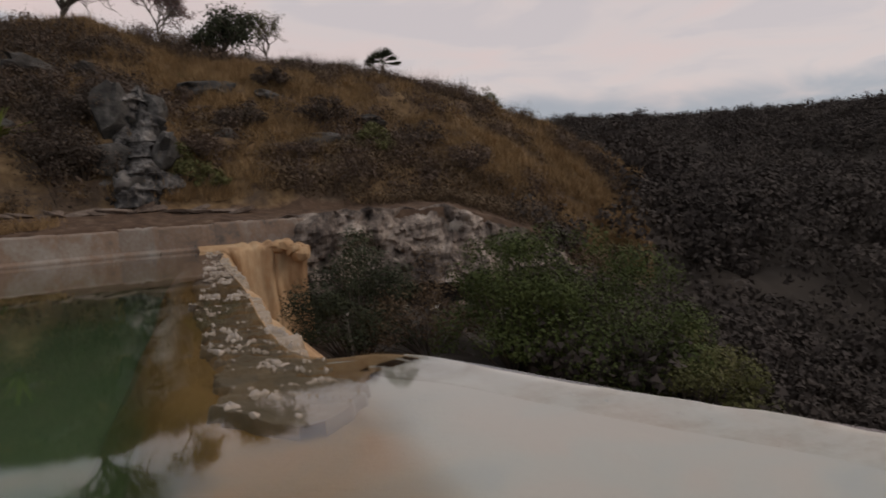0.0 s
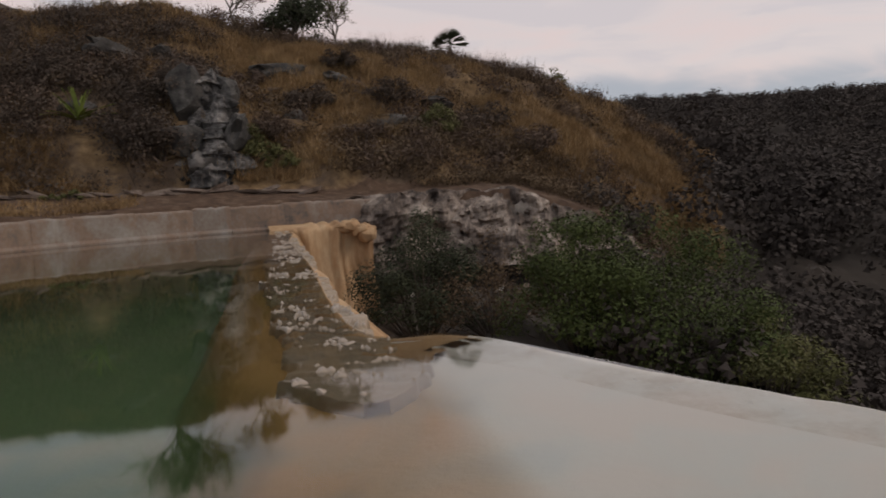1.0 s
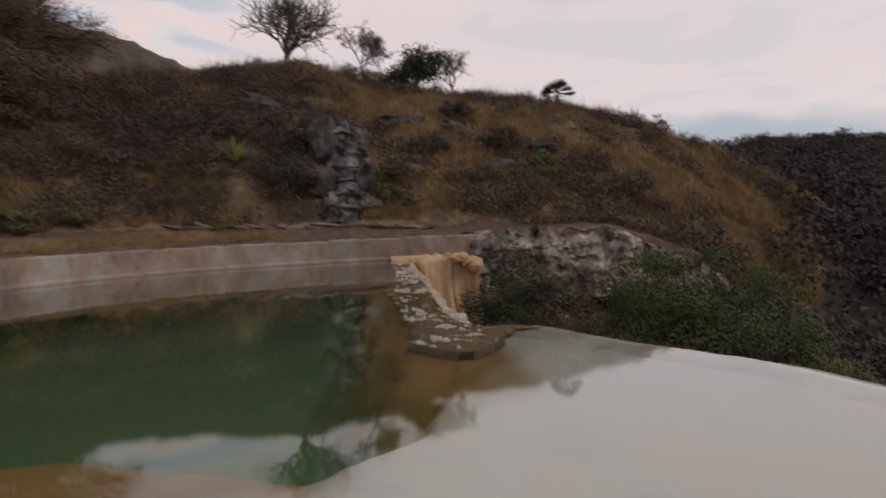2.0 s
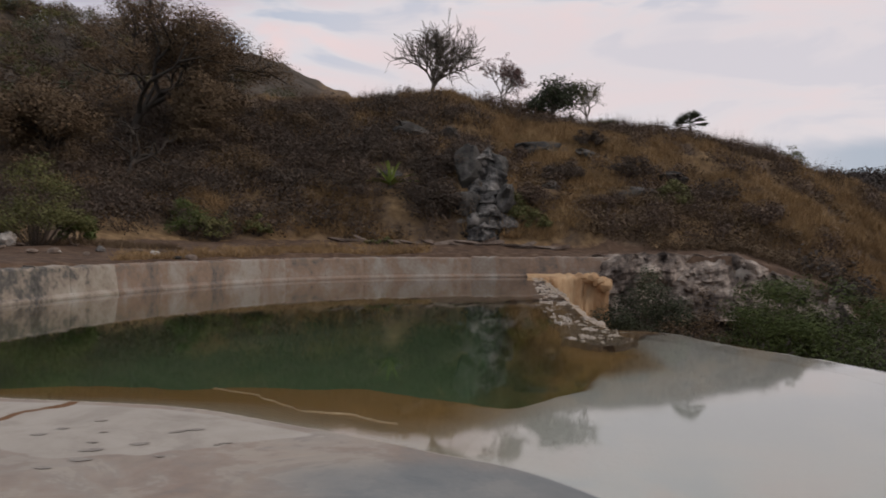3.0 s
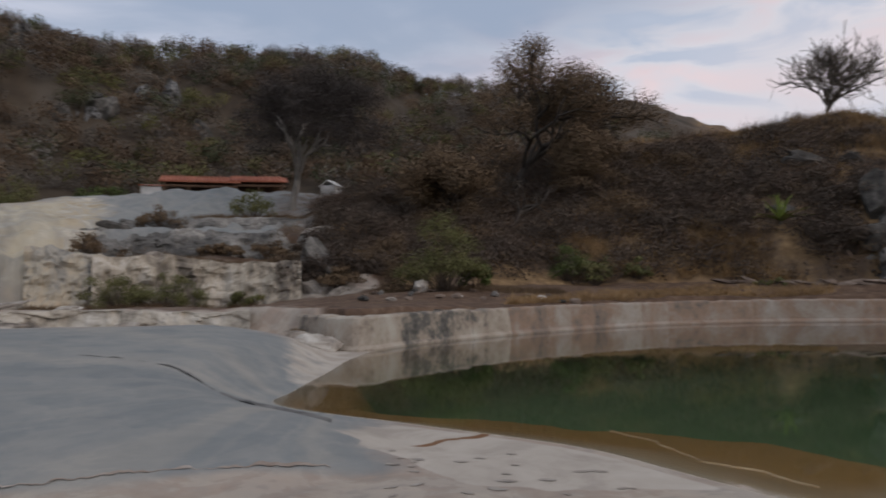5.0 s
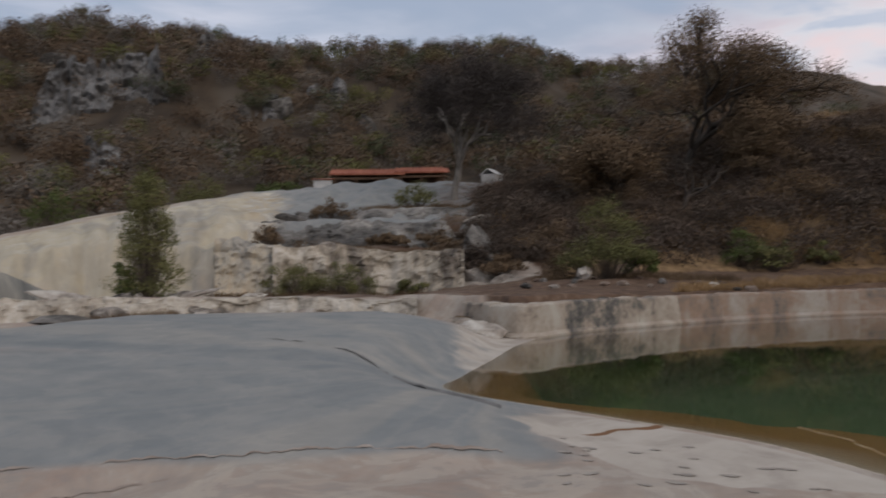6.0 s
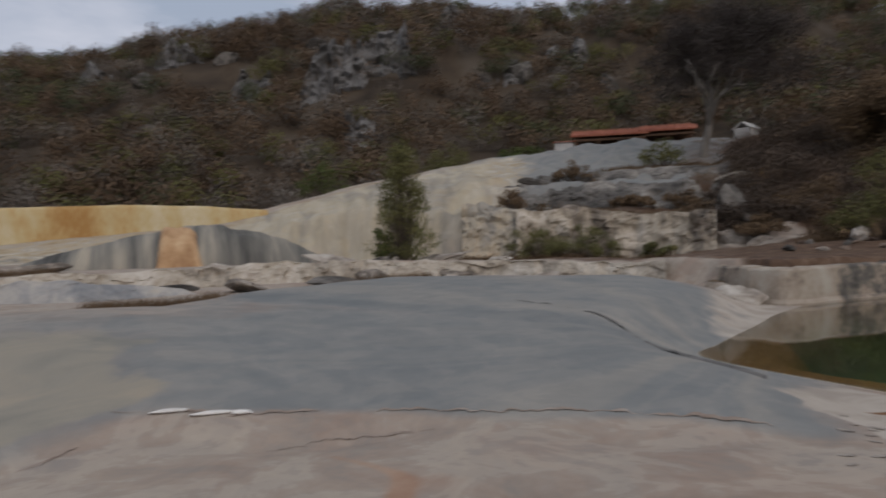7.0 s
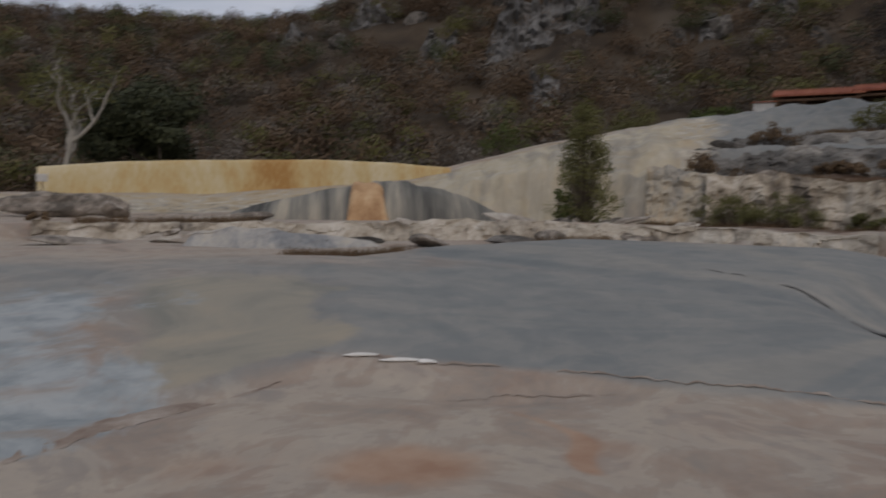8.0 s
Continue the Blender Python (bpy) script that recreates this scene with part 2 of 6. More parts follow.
    trav = mix(half_way.outputs[0], trav, ramp(run.outputs["Fac"], [(0.33, (0.190, 0.185, 0.170)), (0.44, (0.300, 0.280, 0.240)), (0.54, (0.440, 0.390, 0.295)), (0.64, (0.500, 0.455, 0.365)), (0.74, (0.360, 0.335, 0.290))]))
    trav = mix(gated(zone("cream"), fleck, 0.5, 0.12), trav, ramp(layer, [(0.36, (0.33, 0.29, 0.25)), (0.48, (0.41, 0.365, 0.315)), (0.60, (0.45, 0.405, 0.355)), (0.68, (0.38, 0.345, 0.305))]))
    trav = mix(gated(zone("root"), fleck, 0.8, 0.12), trav, (0.17, 0.085, 0.04, 1.0))
    trav = mix(gated(zone("rust"), spread, 0.9, 0.24), trav, ramp(fleck, [(0.35, (0.315, 0.195, 0.135)), (0.65, (0.400, 0.280, 0.205))]))
    soil = ramp(fleck, [(0.3, (0.057, 0.035, 0.025)), (0.55, (0.117, 0.073, 0.048)), (0.75, (0.181, 0.128, 0.091))])
    hill_patch = noise_at(0.22, distort=1.0)
    straw = ramp(fleck, [(0.3, (0.110, 0.068, 0.038)), (0.5, (0.215, 0.137, 0.070)), (0.7, (0.320, 0.215, 0.115))])
    scrub = ramp(fleck, [(0.3, (0.075, 0.052, 0.038)), (0.6, (0.150, 0.104, 0.069)), (0.75, (0.200, 0.150, 0.100))])
    hill = mix(ramp(hill_patch, [(0.44, (0, 0, 0)), (0.54, (1, 1, 1))]), scrub, straw)
    far_rock = ramp(noise_at(0.11, distort=0.6), [(0.35, (0.034, 0.025, 0.018)), (0.5, (0.064, 0.047, 0.032)), (0.66, (0.088, 0.072, 0.056))])
    far_dark = ramp(noise_at(0.05), [(0.35, (0.035, 0.03, 0.026)), (0.7, (0.08, 0.064, 0.052))])
    # the palest stops also carry the sky mirrored on the thin lip water
    bed = ramp(zone("deep"), [(0.0, (0.80, 0.775, 0.74)), (0.05, (0.74, 0.70, 0.635)), (0.15, (0.42, 0.25, 0.088)), (0.24, (0.35, 0.22, 0.066)), (0.42, (0.22, 0.22, 0.078)), (0.65, (0.150, 0.215, 0.088)), (1.0, (0.125, 0.205, 0.092))])
    c = mix(gated(zone("soil"), patch, 0.5), trav, soil)
    c = mix(gated(zone("hill"), fleck, 0.4), c, hill)
    c = mix(gated(zone("far"), fleck, 0.2), c, far_rock)
    c = mix(gated(zone("ravine"), fleck, 0.2), c, far_dark)
    c = mix(gated(zone("bed"), patch, 0.02), c, bed)
    link(c, bsdf.inputs["Base Color"])
    h = add("ShaderNodeMath", operation="ADD")
    link(fleck, h.inputs[0])
    hs = add("ShaderNodeMath", operation="MULTIPLY")
    link(speck, hs.inputs[0])
    hs.inputs[1].default_value = 0.2
    link(hs.outputs[0], h.inputs[1])
    b = add("ShaderNodeBump", Strength=0.35, Distance=0.05)
    link(h.outputs[0], b.inputs["Height"])
    link(b.outputs[0], bsdf.inputs["Normal"])
    return m


def water_material():
    m = bpy.data.materials.new("pool_water")
    m.use_nodes = True
    add, link = nodes_of(m.node_tree)
    out = add("ShaderNodeOutputMaterial")
    clear = add("ShaderNodeBsdfTransparent", Color=(0.95, 0.965, 0.94, 1))
    gloss = add("ShaderNodeBsdfGlossy", Roughness=0.03)
    fres = add("ShaderNodeFresnel", IOR=1.36)
    geo = add("ShaderNodeNewGeometry")
    mp = add("ShaderNodeMapping")
    mp.inputs["Scale"].default_value = (1.0, 0.45, 1.0)
    link(geo.outputs["Position"], mp.inputs["Vector"])
    slow = add("ShaderNodeTexNoise", Scale=1.1, Detail=3.0, Roughness=0.5, Distortion=0.5)
    link(mp.outputs[0], slow.inputs["Vector"])
    b = add("ShaderNodeBump", Strength=0.025, Distance=0.05)
    link(slow.outputs["Fac"], b.inputs["Height"])
    for n in (gloss, fres):
        link(b.outputs[0], n.inputs["Normal"])
    mix = add("ShaderNodeMixShader")
    stronger = add("ShaderNodeMath", operation="MULTIPLY", use_clamp=True)
    link(fres.outputs[0], stronger.inputs[0])
    stronger.inputs[1].default_value = 1.4
    link(stronger.outputs[0], mix.inputs[0])
    link(clear.outputs[0], mix.inputs[1])
    link(gloss.outputs[0], mix.inputs[2])
    link(mix.outputs[0], out.inputs[0])
    return m


GROUND, WATER = ground_material(), water_material()
CONCRETE = surface("old_concrete", [(0.26, (0.085, 0.078, 0.070)), (0.36, (0.175, 0.142, 0.120)), (0.45, (0.250, 0.172, 0.125)), (0.53, (0.262, 0.205, 0.165)), (0.62, (0.300, 0.255, 0.215)), (0.75, (0.345, 0.315, 0.280))],
                   scale=1.0, fine=10.0, stretch=(1, 1, 0.8), random_piece=0.10, bump=0.5)
STAINED = surface("stained_concrete", [(0.33, (0.060, 0.058, 0.054)), (0.42, (0.135, 0.123, 0.110)), (0.48, (0.270, 0.222, 0.178)), (0.56, (0.340, 0.292, 0.240)), (0.70, (0.400, 0.365, 0.315))], scale=0.85, fine=9.0, stretch=(1, 1, 0.8), random_piece=0.08, bump=0.5)
ORANGE = surface("orange_travertine", [(0.3, (0.31, 0.175, 0.09)), (0.5, (0.47, 0.30, 0.165)), (0.7, (0.58, 0.42, 0.26))], scale=1.2, fine=12, stretch=(1, 1, 0.3), bump=0.5, depth=0.05)
YELLOW = surface("yellow_travertine", [(0.34, (0.36, 0.20, 0.07)), (0.44, (0.47, 0.33, 0.15)), (0.54, (0.51, 0.416, 0.235)), (0.66, (0.58, 0.51, 0.36))], scale=0.3, fine=8, stretch=(1, 1, 0.25), bump=0.4)
PALE_ROCK = surface("pale_rock", [(0.3, (0.102, 0.089, 0.076)), (0.48, (0.281, 0.246, 0.212)), (0.62, (0.425, 0.391, 0.348)), (0.75, (0.527, 0.501, 0.459))], scale=1.6, fine=11, bump=0.8, depth=0.06, random_piece=0.25)
CRAG = surface("crag", [(0.30, (0.025, 0.023, 0.022)), (0.44, (0.078, 0.072, 0.067)), (0.56, (0.174, 0.161, 0.149)), (0.66, (0.282, 0.261, 0.236)), (0.8, (0.497, 0.481, 0.455))], scale=1.1, fine=7, bump=1.0, depth=0.1)
DARK_ROCK = surface("dark_rock", [(0.3, (0.028, 0.026, 0.024)), (0.5, (0.08, 0.074, 0.067)), (0.7, (0.19, 0.175, 0.16))], scale=1.3, fine=9, bump=0.8, depth=0.06, random_piece=0.2)
BARK = surface("grey_bark", [(0.3, (0.07, 0.06, 0.05)), (0.7, (0.18, 0.155, 0.13))], scale=4, fine=30, stretch=(1, 1, 0.3), bump=0.5)
PALE_BARK = surface("pale_bark", [(0.3, (0.17, 0.16, 0.145)), (0.7, (0.36, 0.34, 0.30))], scale=3, fine=24, stretch=(1, 1, 0.3), bump=0.5)
DARK_BARK = surface("dark_bark", [(0.3, (0.030, 0.025, 0.021)), (0.7, (0.085, 0.070, 0.058))], scale=4, fine=30, stretch=(1, 1, 0.3), bump=0.5)
GREY_BARK = surface("grey_pale_bark", [(0.3, (0.115, 0.105, 0.096)), (0.7, (0.25, 0.23, 0.205))], scale=3, fine=24, stretch=(1, 1, 0.3), bump=0.5)
DARK_TWIG = surface("dark_twigs", [(0.3, (0.030, 0.025, 0.024)), (0.7, (0.075, 0.063, 0.057))], scale=1.2, fine=12, bump=0, island=0.25)
TWIG = surface("twig", [(0.3, (0.049, 0.039, 0.033)), (0.7, (0.130, 0.102, 0.081))], scale=2, fine=20, bump=0, island=0.4)
LEAF_GREEN = leaf_material("green_leaves", (0.026, 0.038, 0.011), (0.082, 0.104, 0.028))
LEAF_DARK = leaf_material("dark_leaves", (0.017, 0.023, 0.014), (0.053, 0.060, 0.030))
LEAF_OLIVE = leaf_material("olive_leaves", (0.046, 0.047, 0.018), (0.130, 0.130, 0.046), (0.182, 0.143, 0.065))
LEAF_BROWN = leaf_material("brown_leaves", (0.059, 0.039, 0.025), (0.145, 0.097, 0.055), (0.198, 0.142, 0.094))
LEAF_BRIGHT = leaf_material("bright_leaves", (0.10, 0.14, 0.03), (0.24, 0.29, 0.07))
LEAF_ROSY = leaf_material("rosy_twigs", (0.10, 0.055, 0.05), (0.24, 0.15, 0.14))
WOOD_BROWN = surface("brown_woods", [(0.30, (0.054, 0.035, 0.023)), (0.5, (0.116, 0.078, 0.049)), (0.7, (0.178, 0.130, 0.089))], scale=0.14, fine=0.5, rough=0.85, bump=0, island=0.12)
WOOD_GREY = surface("grey_woods", [(0.30, (0.061, 0.051, 0.044)), (0.5, (0.121, 0.103, 0.086)), (0.7, (0.208, 0.191, 0.173))], scale=0.14, fine=0.5, rough=0.85, bump=0, island=0.12)
WOOD_OLIVE = surface("olive_woods", [(0.30, (0.047, 0.052, 0.018)), (0.5, (0.109, 0.109, 0.038)), (0.7, (0.161, 0.150, 0.056))], scale=0.14, fine=0.5, rough=0.85, bump=0, island=0.12)
WOOD_DARK = surface("dark_woods", [(0.30, (0.032, 0.039, 0.021)), (0.5, (0.064, 0.076, 0.038)), (0.7, (0.107, 0.107, 0.059))], scale=0.14, fine=0.5, rough=0.85, bump=0, island=0.12)
WOOD_DUSK = surface("dusky_woods", [(0.30, (0.039, 0.031, 0.028)), (0.7, (0.086, 0.070, 0.059))], scale=0.08, fine=0.4, rough=0.9, bump=0, island=0.1)
SCRUB = leaf_material("hill_scrub", (0.052, 0.036, 0.029), (0.118, 0.080, 0.058), (0.175, 0.125, 0.085))
FOOT_SCRUB = leaf_material("foot_scrub", (0.040, 0.029, 0.023), (0.085, 0.062, 0.046), (0.125, 0.095, 0.07))
STRAW = leaf_material("dry_grass", (0.120, 0.072, 0.038), (0.330, 0.212, 0.100), (0.470, 0.325, 0.175))

# ---- the plan ----


def smooth_closed(pts, n=12):
    """A closed curve through the corners of a plan."""
    p = np.array(pts, float)
    out = []
    for i in range(len(p)):
        a, b, c, d = p[i - 1], p[i], p[(i + 1) % len(p)], p[(i + 2) % len(p)]
        for k in range(n):
            t = k / n
            out.append(0.5 * (2 * b + (c - a) * t + (2 * a - 5 * b + 4 * c - d) * t * t + (3 * b - a - 3 * c + d) * t ** 3))
    return np.array(out)


SHORE = [(0.8, 5.2), (-0.2, 6.05), (-1.55, 6.92), (-2.7, 7.52), (-4.6, 7.85), (-7.15, 8.3), (-7.9, 9.5), (-9.0, 11.8)]
WALL = [(-10.2, 14.3), (-10.9, 17.0), (-10.4, 20.3), (-9.3, 24.0), (-7.2, 28.3), (-4.6, 31.0), (-1.5, 32.5), (3.4, 33.4)]
RIM = [(3.2, 27.0), (3.0, 21.0), (2.7, 16.5), (2.75, 14.2), (3.6, 13.7), (4.6, 11.3), (5.2, 10.0), (5.45, 8.8), (6.2, 6.6), (6.6, 3.5), (5.0, 0.8), (2.6, 2.2)]
POOL = smooth_closed(SHORE + WALL + RIM)


def pool_inside(x, y):
    """Metres inside the pool's outline, negative outside."""
    shape = x.shape
    q = np.stack([x.ravel(), y.ravel()], 1)
    a, b = POOL, np.roll(POOL, -1, 0)
    best = np.full(len(q), 1e9)
    odd = np.zeros(len(q), bool)
    near = (np.abs(q[:, 0] + 2) < 14) & (q[:, 1] > -4) & (q[:, 1] < 38)
    whole, q = q, q[near]
    best, odd = best[near], odd[near]
    for p0, p1 in zip(a, b):
        e = p1 - p0
        t = np.clip(((q - p0) @ e) / (e @ e + 1e-12), 0, 1)
        best = np.minimum(best, np.hypot(*(q - p0 - t[:, None] * e).T))
        cross = (p0[1] > q[:, 1]) != (p1[1] > q[:, 1])
        with np.errstate(divide="ignore", invalid="ignore"):
            xs = p0[0] + (q[:, 1] - p0[1]) / (p1[1] - p0[1]) * e[0]
        odd ^= cross & (q[:, 0] < xs)
    full = np.full(len(whole), -5.0)
    full[near] = np.where(odd, best, -best)
    return full.reshape(shape)


def wobble(x, y, size, seed):
    """Smooth value noise in -1..1, in pieces of about that many metres."""
    r = np.random.default_rng(seed)
    table = r.uniform(-1, 1, (64, 64))
    u, v = x / size + 200.37, y / size + 300.71
    i, j = np.floor(u).astype(int), np.floor(v).astype(int)
    a, b = u - i, v - j
    a, b = a * a * (3 - 2 * a), b * b * (3 - 2 * b)
    g = lambda p, q: table[p % 64, q % 64]
    return (g(i, j) * (1 - a) + g(i + 1, j) * a) * (1 - b) + (g(i, j + 1) * (1 - a) + g(i + 1, j + 1) * a) * b


def rough_ground(x, y, size, seed, octaves=4):
    return sum(wobble(x, y, size / 2 ** k, seed + k) / 1.8 ** k for k in range(octaves))


def step(a, b, v):
    t = np.clip((v - a) / (b - a), 0, 1)
    return t * t * (3 - 2 * t)


# stations of the land, by the bearing in degrees left of straight ahead
BEAR = [-60, -36, -30, -26, -20, -10, 0, 10, 20, 30, 36, 45, 55, 65, 75, 90, 110]
EDGE_R = [40, 40, 38, 37, 36, 35, 33.5, 31.95, 27.4, 21.75, 19.6, 23, 26, 27, 27, 27, 27]
EDGE_Z = [-14, -9, -3.2, -0.4, 0.95, 0.85, 0.85, 0.85, 0.85, 0.9, 0.95, 0.9, 1.0, 1.1, 1.0, 0.9, 0.9]
FOOT_R = [46, 46, 44, 42, 39, 37.5, 37, 37, 35, 33, 33, 37, 38, 39, 38, 36, 36]
FOOT_Z = [-13, -6, -2.2, 0.3, 1.2, 1.3, 1.5, 1.6, 1.6, 1.5, 1.3, 0.7, 0.7, 0.8, 0.9, 1.0, 1.0]
STEP_R = [49, 49, 47, 45, 42, 41, 40, 40, 39, 38, 37.5, 38, 39, 40, 40, 40, 40]
STEP_Z = [-11, -3.5, 0.4, 2.0, 3.2, 4.0, 5.0, 4.5, 3.5, 3.0, 2.7, 2.8, 3.1, 3.6, 1.7, 1.4, 1.3]
TOP_R = [60, 60, 58, 55, 54, 53, 53, 54, 56, 57, 58, 60, 60, 52, 47, 46, 46]
TOP_EL = [-6, -1.0, 2.4, 4.3, 6.1, 8.4, 10.2, 10.2, 9.6, 8.0, 7.0, 7.1, 6.4, 4.65, 2.2, 0.9, 0.4]
FAR_B = [-180, -120, -60, -30, -20, -8, 0, 8, 15, 24, 30, 34, 45, 55, 66, 75, 85, 95, 103, 125, 180]
FAR_EL = [3, 3, 3.3, 3.6, 3.2, 3.4, 5.5, 9.6, 12.2, 12.9, 13.3, 15.0, 15.4, 15.0, 16.0, 13.9, 11.7, 11.3, 10.8, 7, 3]
FAR_R = [300, 300, 330, 330, 330, 330, 330, 300, 260, 190, 160, 150, 150, 150, 145, 145, 150, 150, 150, 200, 300]
CREST_B, CREST_R, CREST_Z = [30, 36, 40, 46, 55, 63, 71, 79, 90, 110], [13, 15, 17, 19, 20, 20, 17, 13.5, 14, 15], [0.1, 0.33, 0.5, 0.66, 0.68, 0.69, 0.66, 0.6, 0.63, 0.6]
EYE = 1.6
CLIFFS = ((60.5, 69.8, 97, 6.5), (70.3, 74.8, 101, 5.0), (55.5, 59.5, 112, 4.0), (47.0, 51.5, 108, 4.0), (76.0, 80.0, 112, 4.5), (52.0, 55.0, 98, 3.5), (82.0, 85.0, 112, 4.0), (63.0, 67.5, 82, 3.5))


def rim_x(y):
    return np.interp(y, [0.8, 3.5, 6.6, 8.8, 10.0, 11.3, 13.0, 13.7, 14.2, 16.5, 21, 27, 33.4], [5.0, 6.6, 6.2, 5.45, 5.2, 4.6, 3.9, 3.6, 2.75, 2.7, 3.0, 3.2, 3.4])


def land(x, y, inside=None):
    """The height of the ground."""
    az = np.degrees(np.arctan2(-x, y))
    r = np.hypot(x, y)
    at = lambda v: np.interp(az, BEAR, v)
    d = pool_inside(x, y) if inside is None else inside
    er, ez, fr, fz, sr, sz, tr = at(EDGE_R), at(EDGE_Z), at(FOOT_R), at(FOOT_Z), at(STEP_R), at(STEP_Z), at(TOP_R)
    tz = EYE + tr * np.tan(np.radians(at(TOP_EL)))
    mr = np.interp(az, FAR_B, FAR_R)
    mz = EYE + mr * np.tan(np.radians(np.interp(az, FAR_B, FAR_EL)))
    # near ground and the dome on its left
    z = 0.085 * step(-0.2, 3, -d) - 0.004 + 0.02 * rough_ground(x, y, 3.0, 11) * step(0.05, 0.8, -d)
    left = step(28, 40, az)
    cr, cz = np.interp(az, CREST_B, CREST_R), np.interp(az, CREST_B, CREST_Z)
    dome = np.where(r < cr, cz * np.sin(np.clip((r - 6.3) / (cr - 6.3), 0, 1) * math.pi / 2) ** 0.9,
                    cz - 0.32 * step(0, 3.0, r - cr) + 0 * r)
    crease = -0.05 * np.exp(-((r - 6.5 - 0.25 * np.sin(az / 4)) / 0.25) ** 2)
    z = z + left * (np.clip(dome, 0, 9) * step(-0.1, 1.6, -d) + crease)
    # edge, bench, foot, top
    rocky = rough_ground(x, y, 2.2, 31) * np.interp(az, [50, 56], [0.16, 0.03])
    t = np.where(az < -7, (r >= er) * 1.0, step(0, 0.5, r - er + 0.2 * rough_ground(x, y, 1.5, 5)))
    behind = ez + (fz - ez) * np.clip((r - er) / (fr - er), 0, 1) + 0.5 * rocky
    t2 = np.clip((r - fr + 0.5 * rough_ground(x, y, 2.0, 9)) / (sr - fr), 0, 1)
    behind = behind + (sz - fz) * t2 + rocky * step(0, 0.3, t2)
    t3 = np.clip((r - sr) / (tr - sr), 0, 1)
    wavy = t3 + 0.03 * rough_ground(x, y, 3.0, 57)
    stepped = np.interp(wavy, [0, 0.17, 0.235, 0.38, 0.42, 0.55, 1], [0, 0.05, 0.30, 0.36, 0.47, 0.56, 1])
    slope = np.sin(t3 * math.pi / 2) ** 1.15 * 0.5 + 0.5 * t3
    on_steps = step(32, 38, az) * step(64, 56, az)
    ledges = stepped * on_steps + np.where(az > 45, t3, slope) * (1 - on_steps)
    behind = behind + (tz - sz) * ledges + np.where(az > 36, 0.05, 0.6) * rough_ground(x, y, 5.0, 51) * step(0, 0.25, t3) * step(1.3, 0.7, t3 + (az > 38) * 0.5)
    folds = step(55, 58, az) * step(75, 71, az) * step(fr - 0.5, fr + 1.0, r) * step(tr - 1, sr + 3, r)
    behind = behind + folds * (0.55 * np.abs(wobble(az * 0.62, r * 0.06, 1.0, 161)) + 0.22 * np.abs(wobble(az * 1.7, r * 0.12, 1.0, 163)) - 0.25)
    t4 = step(0, 1, (r - tr) / (mr - tr))
    dip = np.interp(az, [-32, -26, 4, 10], [12.0, 5.0, 5.0, 2.0])
    behind = behind - dip * step(0, 0.1, (r - tr) / (mr - tr)) + (mz - tz + dip) * t4
    hills = rough_ground(x, y, 26.0, 71, 5)
    behind = behind + hills * 3.2 * step(0.05, 0.5, t4) * (1 - 0.8 * step(0.8, 1.0, t4)) - np.clip((r - mr), 0, 300) * 0.35
    z = np.where(r < er - 2, z, z + (behind - z) * t)
    # the drop beyond the overflow rim
    over = np.where((y > 0.5) & (r < er) & (x > 0), x - rim_x(y) + np.where(y < 16, 0.2, 0.7), -1.0)
    floor_z = np.interp(az, [-60, -50, -36, -28, -20, -13, -8], [-11, -9, -5, -3.2, -2.4, -2.8, -4.2])
    fall = np.minimum(over * 6.0, -floor_z)
    ravine = -0.06 - fall + 0.5 * rough_ground(x, y, 3.0, 91) * step(0.4, 3, over)
    cut = (over > 0) & ((d <= 0) | (y < 29))
    lip_front = step(0, 0.9, er - r + 0.15 * rough_ground(x, y, 1.6, 95))
    z = np.where(cut, ravine * lip_front + ez * (1 - lip_front), z)
    # the pool bed, with a shallow shelf along rim and shore
    # inner edge of the flat lip lies where the sky's reflection begins
    flat_lip = step(-1.7, 0.6, x - 0.95 - 0.57 * (y - 6.5) + 0.25 * rough_ground(x, y, 1.5, 63)) * step(15, 13, y)
    shelf = np.interp(x, [-6.0, -3.5, -1.0, 1.0], [0.6, 1.1, 1.6, 1.7]) * np.interp(y, [10, 13], [1.0, 0.55]) + 5.2 * flat_lip + 0.25 * rough_ground(x, y, 2.0, 61)
    wallside = step(-6, -9, x) * step(9, 14, y) + step(26, 31, y)
    bed = -0.004 - 0.03 * step(0, 0.3, d) - 0.09 * (1 - 0.85 * flat_lip) * step(0.0, shelf, d) - 1.7 * step(shelf * (1 - 0.6 * np.clip(wallside, 0, 1)), shelf + np.interp(y, [9.0, 12.5], [1.0, 0.27]) * np.interp(x, [-4.0, 0.0], [3.0, 5.0]), d)
    under_crust = step(1.5, 0.55, np.abs(x - np.interp(y, [10.0, 12, 14, 17, 20.5, 26, 31.8], [2.15, 2.36, 2.4, 2.45, 2.6, 3.05, 3.4]))) * step(10.2, 11.4, y)
    bed = bed + (np.maximum(bed, -0.125) - bed) * under_crust
    return np.where((d > 0) & ~cut, bed, z)


